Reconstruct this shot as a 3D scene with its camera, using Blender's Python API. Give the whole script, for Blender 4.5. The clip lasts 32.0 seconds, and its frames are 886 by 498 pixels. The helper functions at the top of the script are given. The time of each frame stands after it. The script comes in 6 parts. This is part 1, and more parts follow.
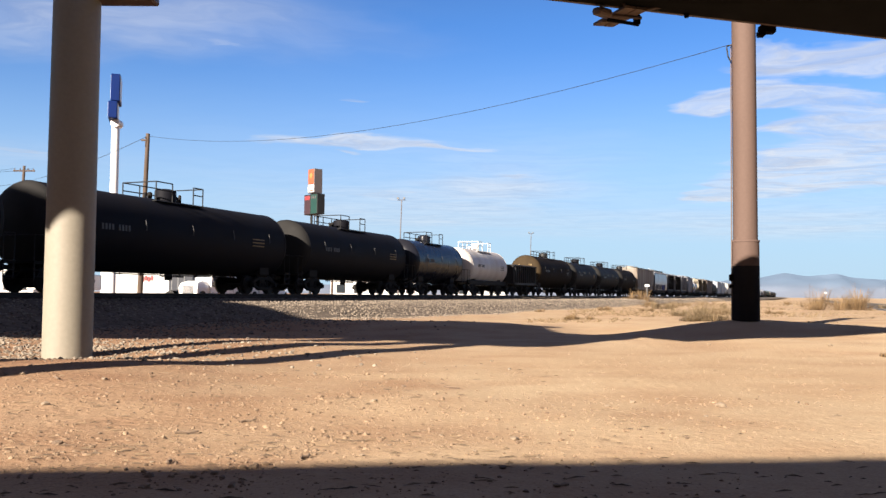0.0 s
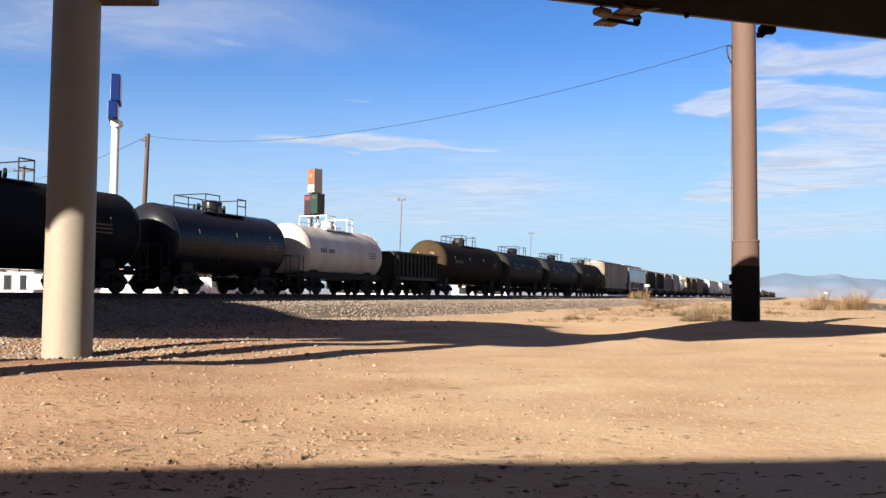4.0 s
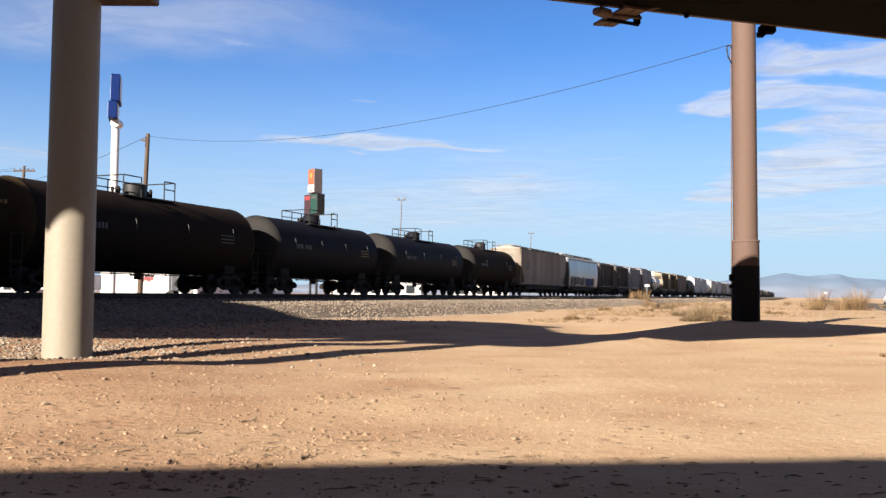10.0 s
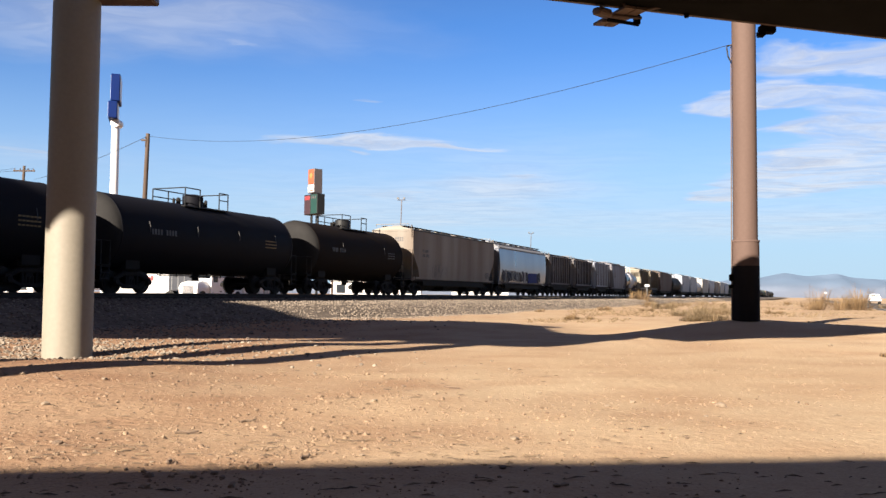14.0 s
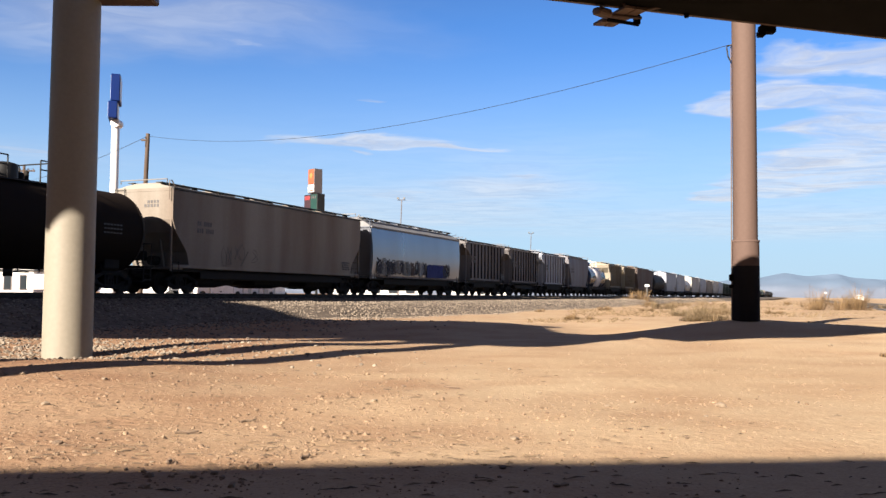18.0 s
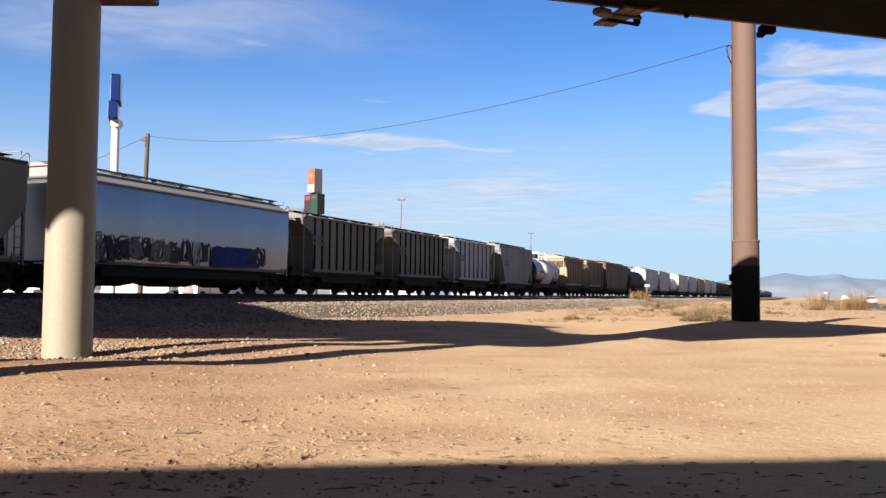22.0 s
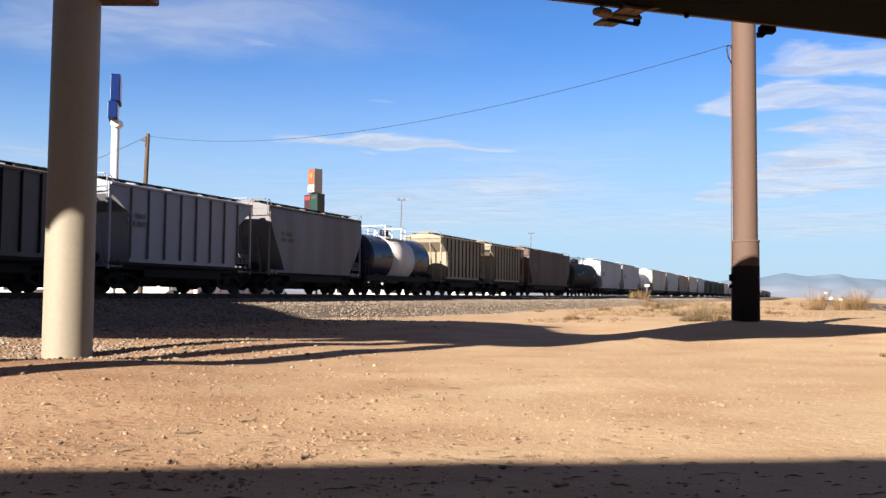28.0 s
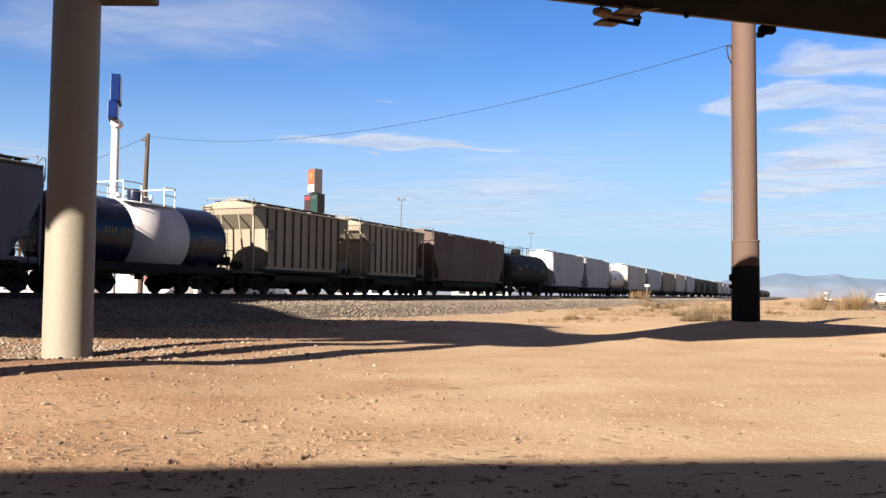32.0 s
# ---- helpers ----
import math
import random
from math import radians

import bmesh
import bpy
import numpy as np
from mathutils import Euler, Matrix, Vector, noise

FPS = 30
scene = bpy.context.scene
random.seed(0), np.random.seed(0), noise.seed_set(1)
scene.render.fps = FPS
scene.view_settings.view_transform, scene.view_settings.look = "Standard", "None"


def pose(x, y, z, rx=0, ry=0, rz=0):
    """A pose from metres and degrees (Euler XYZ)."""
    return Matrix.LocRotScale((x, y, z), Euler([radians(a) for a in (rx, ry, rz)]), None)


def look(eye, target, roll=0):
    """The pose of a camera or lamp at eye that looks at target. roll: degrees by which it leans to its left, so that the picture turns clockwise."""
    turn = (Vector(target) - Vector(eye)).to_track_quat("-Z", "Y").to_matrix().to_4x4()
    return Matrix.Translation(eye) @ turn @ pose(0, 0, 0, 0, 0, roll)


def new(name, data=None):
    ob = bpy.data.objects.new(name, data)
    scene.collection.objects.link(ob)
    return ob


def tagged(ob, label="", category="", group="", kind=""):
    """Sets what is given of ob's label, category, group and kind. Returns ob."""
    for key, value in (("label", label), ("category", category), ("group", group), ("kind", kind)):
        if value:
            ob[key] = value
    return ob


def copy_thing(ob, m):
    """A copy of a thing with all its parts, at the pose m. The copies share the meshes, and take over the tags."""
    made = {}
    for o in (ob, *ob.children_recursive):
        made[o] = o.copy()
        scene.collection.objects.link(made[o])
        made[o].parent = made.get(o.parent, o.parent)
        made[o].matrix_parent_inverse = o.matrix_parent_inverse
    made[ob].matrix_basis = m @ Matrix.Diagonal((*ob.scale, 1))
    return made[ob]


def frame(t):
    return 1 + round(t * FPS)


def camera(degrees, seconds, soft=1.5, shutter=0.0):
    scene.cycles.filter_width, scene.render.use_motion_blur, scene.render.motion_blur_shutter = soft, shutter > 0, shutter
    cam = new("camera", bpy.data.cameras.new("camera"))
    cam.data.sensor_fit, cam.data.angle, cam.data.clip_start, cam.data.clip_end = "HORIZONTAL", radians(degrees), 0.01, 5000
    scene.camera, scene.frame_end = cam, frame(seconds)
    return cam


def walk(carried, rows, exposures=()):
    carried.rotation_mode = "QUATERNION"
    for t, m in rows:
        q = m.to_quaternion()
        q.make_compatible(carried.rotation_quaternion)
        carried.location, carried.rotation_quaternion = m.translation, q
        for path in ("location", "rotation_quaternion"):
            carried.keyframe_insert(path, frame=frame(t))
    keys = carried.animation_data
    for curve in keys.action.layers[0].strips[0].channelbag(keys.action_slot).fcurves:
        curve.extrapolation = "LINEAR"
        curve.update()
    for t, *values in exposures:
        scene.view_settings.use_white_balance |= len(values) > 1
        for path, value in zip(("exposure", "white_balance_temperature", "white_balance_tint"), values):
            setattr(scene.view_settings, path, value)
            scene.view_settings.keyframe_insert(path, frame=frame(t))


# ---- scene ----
cam = camera(53.66, 32.0, soft=1.45)
EYE = Vector((0, 0, 1.25))
PITCH, ROLL = 2.94, 0.5
VIEW = look(EYE, EYE + Vector((0, math.cos(radians(PITCH)), math.sin(radians(PITCH)))), ROLL)
walk(cam, [(0.0, VIEW), (32.0, VIEW)], exposures=[(0.0, 1.95), (32.0, 1.95)])

# ---- world and sun ----
SUN_AZ, SUN_EL = 34.0, 24.0          # the way the light travels, clockwise from +Y; its height
world = bpy.data.worlds.new("world")
scene.world = world
world.use_nodes = True
wt = world.node_tree
sky = wt.nodes.new("ShaderNodeTexSky")
sky.sky_type = "NISHITA"
sky.sun_disc = False
sky.sun_elevation = radians(SUN_EL)
sky.sun_rotation = radians(180 + SUN_AZ)
sky.altitude = 900
sky.air_density, sky.dust_density, sky.ozone_density = 1.0, 0.5, 1.6
wt.nodes["Background"].inputs["Strength"].default_value = 0.05
# the clear blue above pales to a haze over the plain
tint = wt.nodes.new("ShaderNodeMix")
tint.data_type, tint.blend_type = "RGBA", "MULTIPLY"
tint.inputs["Factor"].default_value = 1.0
wt.links.new(sky.outputs[0], tint.inputs["A"])
where = wt.nodes.new("ShaderNodeTexCoord")
split = wt.nodes.new("ShaderNodeSeparateXYZ")
wt.links.new(where.outputs["Generated"], split.inputs[0])
up = wt.nodes.new("ShaderNodeMapRange")
up.interpolation_type = "SMOOTHSTEP"
up.inputs["From Min"].default_value, up.inputs["From Max"].default_value = 0.29, 0.62
wt.links.new(split.outputs[2], up.inputs["Value"])
deep = wt.nodes.new("ShaderNodeMix")
deep.data_type = "RGBA"
deep.inputs["A"].default_value, deep.inputs["B"].default_value = (0.285, 0.515, 0.830, 1), (0.20, 0.25, 0.33, 1)
wt.links.new(up.outputs[0], deep.inputs["Factor"])
toward = wt.nodes.new("ShaderNodeVectorMath")
toward.operation = "DOT_PRODUCT"
toward.inputs[1].default_value = (-math.sin(radians(SUN_AZ)), -math.cos(radians(SUN_AZ)), 0)
wt.links.new(where.outputs["Generated"], toward.inputs[0])
sunny = wt.nodes.new("ShaderNodeMapRange")
sunny.interpolation_type = "SMOOTHSTEP"
sunny.inputs["From Min"].default_value, sunny.inputs["From Max"].default_value = -0.2, 0.9
wt.links.new(toward.outputs["Value"], sunny.inputs["Value"])
warm = wt.nodes.new("ShaderNodeMix")
warm.data_type = "RGBA"
warm.inputs["B"].default_value = (0.26, 0.22, 0.21, 1)
wt.links.new(sunny.outputs[0], warm.inputs["Factor"])
wt.links.new(deep.outputs["Result"], warm.inputs["A"])
wt.links.new(warm.outputs["Result"], tint.inputs["B"])
low = wt.nodes.new("ShaderNodeMapRange")
low.interpolation_type = "SMOOTHSTEP"
low.inputs["From Min"].default_value, low.inputs["From Max"].default_value = 0.0, 0.30
low.inputs["To Min"].default_value, low.inputs["To Max"].default_value = 0.95, 0.0
wt.links.new(split.outputs[2], low.inputs["Value"])
haze = wt.nodes.new("ShaderNodeMix")
haze.data_type = "RGBA"
haze.inputs["B"].default_value = (2.70, 3.72, 4.62, 1)
wt.links.new(low.outputs[0], haze.inputs["Factor"])
wt.links.new(tint.outputs["Result"], haze.inputs["A"])
# overhead the sky is deep and thinly veiled
veil = wt.nodes.new("ShaderNodeMix")
veil.data_type = "RGBA"
veil.inputs["B"].default_value = (0.80, 0.80, 1.28, 1)
wt.links.new(up.outputs[0], veil.inputs["Factor"])
wt.links.new(haze.outputs["Result"], veil.inputs["A"])
wt.links.new(veil.outputs["Result"], wt.nodes["Background"].inputs["Color"])
sun = new("sun", bpy.data.lights.new("sun", "SUN"))
sun.data.energy, sun.data.angle, sun.data.color = 5.0, radians(0.53), (1.0, 0.885, 0.755)
TO_SUN = Vector((-math.sin(radians(SUN_AZ)) * math.cos(radians(SUN_EL)), -math.cos(radians(SUN_AZ)) * math.cos(radians(SUN_EL)), math.sin(radians(SUN_EL))))
sun.matrix_basis = look(TO_SUN * 50, (0, 0, 0))

# ---- materials ----
RNG = random.Random(7)


def paint(name, base, rough=0.6, metal=0.0, vary=0.25, scale=2.0, grain=30.0, bump=0.15, dirt=None, streak=False, spec=0.5):
    """A surface with stains at one scale, grain at another, and a little relief."""
    m = bpy.data.materials.new(name)
    m.use_nodes = True
    nt = m.node_tree
    N, LK = nt.nodes, nt.links
    b = N["Principled BSDF"]
    tc = N.new("ShaderNodeTexCoord")
    mp = N.new("ShaderNodeMapping")
    LK.new(tc.outputs["Object"], mp.inputs["Vector"])
    mp.inputs["Scale"].default_value = (1, 1, 0.12) if streak else (1, 1, 1)
    big = N.new("ShaderNodeTexNoise")
    big.inputs["Scale"].default_value, big.inputs["Detail"].default_value = scale, 6
    small = N.new("ShaderNodeTexNoise")
    small.inputs["Scale"].default_value, small.inputs["Detail"].default_value = grain, 4
    LK.new(mp.outputs[0], big.inputs["Vector"])
    LK.new(tc.outputs["Object"], small.inputs["Vector"])
    ramp = N.new("ShaderNodeMapRange")
    ramp.inputs["From Min"].default_value, ramp.inputs["From Max"].default_value = 0.35, 0.7
    LK.new(big.outputs[0], ramp.inputs["Value"])
    mix = N.new("ShaderNodeMix")
    mix.data_type = "RGBA"
    mix.inputs["A"].default_value = (*base, 1)
    d = dirt if dirt else tuple(c * (1 - vary) for c in base)
    mix.inputs["B"].default_value = (*d, 1)
    fac = N.new("ShaderNodeMath")
    fac.operation = "MULTIPLY"
    fac.inputs[1].default_value = 1.0 if not dirt else min(1.0, vary * 2)
    LK.new(ramp.outputs[0], fac.inputs[0])
    LK.new(fac.outputs[0], mix.inputs["Factor"])
    hsv = N.new("ShaderNodeHueSaturation")
    gr = N.new("ShaderNodeMapRange")
    gr.inputs["To Min"].default_value, gr.inputs["To Max"].default_value = 1 - vary * 0.6, 1 + vary * 0.6
    LK.new(small.outputs[0], gr.inputs["Value"])
    LK.new(gr.outputs[0], hsv.inputs["Value"])
    LK.new(mix.outputs["Result"], hsv.inputs["Color"])
    LK.new(hsv.outputs[0], b.inputs["Base Color"])
    rr = N.new("ShaderNodeMapRange")
    rr.inputs["To Min"].default_value, rr.inputs["To Max"].default_value = max(0.03, rough - 0.1), min(1, rough + 0.12)
    LK.new(big.outputs[0], rr.inputs["Value"])
    LK.new(rr.outputs[0], b.inputs["Roughness"])
    b.inputs["Metallic"].default_value = metal
    b.inputs["Specular IOR Level"].default_value = spec
    if bump:
        bp = N.new("ShaderNodeBump")
        bp.inputs["Strength"].default_value, bp.inputs["Distance"].default_value = bump, 0.02
        LK.new(small.outputs[0], bp.inputs["Height"])
        LK.new(bp.outputs[0], b.inputs["Normal"])
    return m


M = {}
M["tank_black"] = paint("tank_black", (0.0072, 0.0076, 0.0108), 0.6, vary=0.3, scale=0.7, dirt=(0.0120, 0.0110, 0.0118), streak=True, bump=0.06, spec=0.05)
M["tank_brown"] = paint("tank_brown", (0.0115, 0.0085, 0.0072), 0.72, vary=0.3, scale=0.7, dirt=(0.017, 0.0120, 0.0085), streak=True, bump=0.08, spec=0.04)
M["tank_white"] = paint("tank_white", (0.40, 0.38, 0.37), 0.45, vary=0.3, scale=0.8, dirt=(0.27, 0.225, 0.19), streak=True, spec=0.3)
M["roof_dust"] = paint("roof_dust", (0.20, 0.185, 0.16), 0.75, vary=0.25, scale=0.8, dirt=(0.12, 0.10, 0.08))
# tank heads get lighter paint than their shells, for the sun on them
M["head_sunlit"] = paint("head_sunlit", (0.0195, 0.0185, 0.0178), 0.75, vary=0.3, scale=1.2, dirt=(0.0125, 0.012, 0.0118), spec=0.12)
M["head_sunlit_tan"] = paint("head_sunlit_tan", (0.040, 0.027, 0.014), 0.8, vary=0.3, scale=1.2, dirt=(0.024, 0.017, 0.011), spec=0.1)
M["band_white"] = paint("band_white", (0.42, 0.405, 0.415), 0.5, vary=0.3, scale=1.0, dirt=(0.30, 0.27, 0.26), streak=True, spec=0.2)
M["roof_grey"] = paint("roof_grey", (0.16, 0.16, 0.165), 0.7, vary=0.25, scale=0.8)
M["navy"] = paint("navy", (0.009, 0.0125, 0.034), 0.24, vary=0.2, scale=0.8, bump=0.03, spec=0.2)
M["silver"] = paint("silver", (0.20, 0.21, 0.24), 0.30, metal=0.85, vary=0.06, scale=0.5, grain=8, bump=0.0, streak=True)
M["hopper_blue"] = paint("hopper_blue", (0.150, 0.155, 0.176), 0.65, vary=0.35, scale=0.7, dirt=(0.105, 0.080, 0.074), streak=True, spec=0.15)
M["tank_gloss"] = paint("tank_gloss", (0.0085, 0.0095, 0.0150), 0.26, vary=0.3, scale=0.7, dirt=(0.0145, 0.0130, 0.0130), streak=True, bump=0.05, spec=0.14)
M["walk_iron"] = paint("walk_iron", (0.042, 0.04032, 0.03864), 0.7, vary=0.3)
# ribs coloured darker than the panels, to draw the shade lines along them
M["rib_shade"] = paint("rib_shade", (0.020, 0.0175, 0.0165), 0.85, vary=0.3, scale=1.0, spec=0.06)
M["hopper_tan"] = paint("hopper_tan", (0.222, 0.200, 0.160), 0.65, vary=0.3, scale=0.7, dirt=(0.15, 0.122, 0.088), streak=True, spec=0.15)
# the tan car's ribs, darkened the same way for shade
M["rib_tan_shade"] = paint("rib_tan_shade", (0.105, 0.088, 0.064), 0.8, vary=0.3, scale=1.0, spec=0.1)
M["hopper_grey"] = paint("hopper_grey", (0.200, 0.184, 0.160), 0.7, vary=0.45, scale=0.55, dirt=(0.118, 0.090, 0.070), streak=True, spec=0.15)
M["hopper_cream"] = paint("hopper_cream", (0.31, 0.31, 0.305), 0.6, vary=0.25, scale=0.6, dirt=(0.2, 0.175, 0.145), streak=True, spec=0.15)
M["hopper_dark"] = paint("hopper_dark", (0.150, 0.148, 0.155), 0.75, vary=0.35, scale=0.8, dirt=(0.085, 0.070, 0.064), streak=True, spec=0.1)
M["hopper_rust"] = paint("hopper_rust", (0.092, 0.078, 0.072), 0.75, vary=0.35, scale=0.9, dirt=(0.075, 0.042, 0.032), streak=True, spec=0.1)
M["hopper_light"] = paint("hopper_light", (0.235, 0.255, 0.300), 0.55, vary=0.2, scale=0.6, dirt=(0.185, 0.175, 0.175), streak=True, spec=0.15)
M["car_green"] = paint("car_green", (0.0121, 0.03024, 0.02177), 0.6, vary=0.3, scale=0.8, streak=True)
M["gon_black"] = paint("gon_black", (0.014, 0.013, 0.0135), 0.6, vary=0.3, scale=1.0, dirt=(0.026, 0.021, 0.018), streak=True, spec=0.2)
M["running_gear"] = paint("running_gear", (0.010, 0.0095, 0.0092), 0.8, vary=0.35, scale=3, dirt=(0.018, 0.0145, 0.012), spec=0.15)
M["wheel_steel"] = paint("wheel_steel", (0.016, 0.0135, 0.012), 0.7, metal=0.2, vary=0.3, scale=4, spec=0.2)
M["iron_black"] = paint("iron_black", (0.009, 0.009, 0.0095), 0.6, vary=0.3, spec=0.3)
M["white_iron"] = paint("white_iron", (0.5355, 0.5355, 0.5284), 0.45, vary=0.15)
M["lettering_white"] = paint("lettering_white", (0.05, 0.049, 0.047), 0.6, vary=0.3, scale=6)
M["lettering_dark"] = paint("lettering_dark", (0.072, 0.066, 0.066), 0.6, vary=0.3, scale=6)
M["lettering_yellow"] = paint("lettering_yellow", (0.16, 0.105, 0.03), 0.6, vary=0.3, scale=6)
M["graffiti_blue"] = paint("graffiti_blue", (0.010, 0.018, 0.12), 0.7, vary=0.3, scale=3, spec=0.15)
M["graffiti_dark"] = paint("graffiti_dark", (0.022, 0.022, 0.032), 0.7, vary=0.3, scale=3, spec=0.2)
M["graffiti_brown"] = paint("graffiti_brown", (0.055, 0.038, 0.033), 0.7, vary=0.3, scale=3, spec=0.15)
M["scrawl_grey"] = paint("scrawl_grey", (0.062, 0.058, 0.055), 0.6, vary=0.3, scale=3)
M["graffiti_white"] = paint("graffiti_white", (0.20, 0.20, 0.205), 0.6, vary=0.3, scale=3)
M["rail_steel"] = paint("rail_steel", (0.045, 0.033, 0.027), 0.7, metal=0.2, vary=0.3, scale=3, spec=0.2)
M["tie_wood"] = paint("tie_wood", (0.06048, 0.04536, 0.03326), 0.9, vary=0.4, scale=4)
M["pole_cream"] = paint("pole_cream", (0.198, 0.178, 0.142), 0.6, vary=0.18, scale=1.1, grain=12, bump=0.08, dirt=(0.160, 0.137, 0.104), streak=True, spec=0.3)
M["pole_brown"] = paint("pole_brown", (0.092, 0.061, 0.050), 0.8, vary=0.2, scale=1.3, grain=14, bump=0.06, streak=True, spec=0.15)
# shade on the brown pole's foot, put in as a near-black colour
M["pole_shade"] = paint("pole_shade", (0.014, 0.012, 0.013), 0.8, vary=0.3, scale=1.3, grain=14, bump=0.06, streak=True, spec=0.1)
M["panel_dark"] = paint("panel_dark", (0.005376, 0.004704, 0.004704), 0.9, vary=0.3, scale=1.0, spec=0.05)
M["panel_trim"] = paint("panel_trim", (0.07862, 0.04536, 0.03326), 0.6, vary=0.3, scale=2.0)
M["catwalk_wood"] = paint("catwalk_wood", (0.1008, 0.0588, 0.04032), 0.7, vary=0.3, scale=3.0)
M["sign_blue"] = paint("sign_blue", (0.0022, 0.0135, 0.086), 0.6, vary=0.12, scale=1.0, bump=0, spec=0.1)
M["sign_white"] = paint("sign_white", (0.5712, 0.5712, 0.5712), 0.4, vary=0.08, scale=1.0, bump=0)
M["sign_orange"] = paint("sign_orange", (0.29, 0.070, 0.030), 0.5, vary=0.12, scale=1.0, bump=0)
M["sign_yellow"] = paint("sign_yellow", (0.36, 0.15, 0.045), 0.5, vary=0.1, scale=1.0, bump=0)
M["sign_green"] = paint("sign_green", (0.006, 0.035, 0.028), 0.5, vary=0.15, scale=1.0, bump=0)
M["sign_grey"] = paint("sign_grey", (0.075, 0.062, 0.062), 0.5, vary=0.15, scale=1.0, bump=0)
M["sign_maroon"] = paint("sign_maroon", (0.030, 0.013, 0.016), 0.5, vary=0.15, scale=1.0, bump=0)
M["sign_red"] = paint("sign_red", (0.20, 0.028, 0.03), 0.5, vary=0.15, scale=1.0, bump=0)
M["wood_pole"] = paint("wood_pole", (0.06552, 0.042, 0.02772), 0.85, vary=0.35, scale=2.0, streak=True)
M["galvanised"] = paint("galvanised", (0.168, 0.168, 0.168), 0.5, metal=0.4, vary=0.15)
M["building_white"] = paint("building_white", (0.56, 0.555, 0.54), 0.8, vary=0.15, scale=0.6)
# for the unseen wall: dark, so it throws little light back
M["wall_dark"] = paint("wall_dark", (0.085, 0.072, 0.058), 0.85, vary=0.15, scale=0.6)
M["glass_dark"] = paint("glass_dark", (0.02, 0.025, 0.03), 0.08, vary=0.1, bump=0)
M["truck_white"] = paint("truck_white", (0.70, 0.70, 0.69), 0.35, vary=0.15, scale=1.0, bump=0)
M["truck_dark"] = paint("truck_dark", (0.01814, 0.02117, 0.03024), 0.35, vary=0.2, scale=1.0, bump=0)
M["rubber"] = paint("rubber", (0.0121, 0.0121, 0.0121), 0.85, vary=0.2)
M["chrome"] = paint("chrome", (0.6, 0.6, 0.6), 0.2, metal=0.9, vary=0.1, bump=0)
M["asphalt"] = paint("asphalt", (0.03326, 0.03205, 0.03145), 0.9, vary=0.2, scale=0.6, grain=20)
M["line_paint"] = paint("line_paint", (0.3931, 0.375, 0.3326), 0.7, vary=0.2)
M["stone_pale"] = paint("stone_pale", (0.23, 0.172, 0.118), 0.9, vary=0.3, scale=6, grain=40, bump=0.3)
M["stone_dark"] = paint("stone_dark", (0.1331, 0.09072, 0.06048), 0.9, vary=0.35, scale=6, grain=40, bump=0.3)
M["dry_grass"] = paint("dry_grass", (0.3024, 0.2177, 0.1028), 0.9, vary=0.35, scale=1.5, bump=0)
M["tail_red"] = paint("tail_red", (0.2722, 0.0121, 0.0121), 0.25, vary=0.1, bump=0)


def island_mat(name, a, b2, rough=0.9):
    """Loose pieces in one mesh, each with its own shade between two colours."""
    m = bpy.data.materials.new(name)
    m.use_nodes = True
    N, LK = m.node_tree.nodes, m.node_tree.links
    g = N.new("ShaderNodeNewGeometry")
    mix = N.new("ShaderNodeMix")
    mix.data_type = "RGBA"
    mix.inputs["A"].default_value, mix.inputs["B"].default_value = (*a, 1), (*b2, 1)
    LK.new(g.outputs["Random Per Island"], mix.inputs["Factor"])
    LK.new(mix.outputs["Result"], N["Principled BSDF"].inputs["Base Color"])
    N["Principled BSDF"].inputs["Roughness"].default_value = rough
    return m


M["ballast_stone"] = island_mat("ballast_stone", (0.052, 0.040, 0.032), (0.235, 0.190, 0.145))
M["pebble"] = island_mat("pebble", (0.112, 0.070, 0.042), (0.232, 0.160, 0.100))
M["gravel"] = island_mat("gravel", (0.09, 0.070, 0.052), (0.235, 0.193, 0.145))
M["grass_blade"] = island_mat("grass_blade", (0.12, 0.080, 0.042), (0.225, 0.160, 0.088))
M["brush_twig"] = island_mat("brush_twig", (0.08098, 0.04717, 0.02081), (0.2118, 0.1357, 0.06241))
M["brush_grey"] = island_mat("brush_grey", (0.07475, 0.05307, 0.02861), (0.1869, 0.1297, 0.06762))
M["litter"] = island_mat("litter", (0.035, 0.022, 0.013), (0.165, 0.112, 0.064))


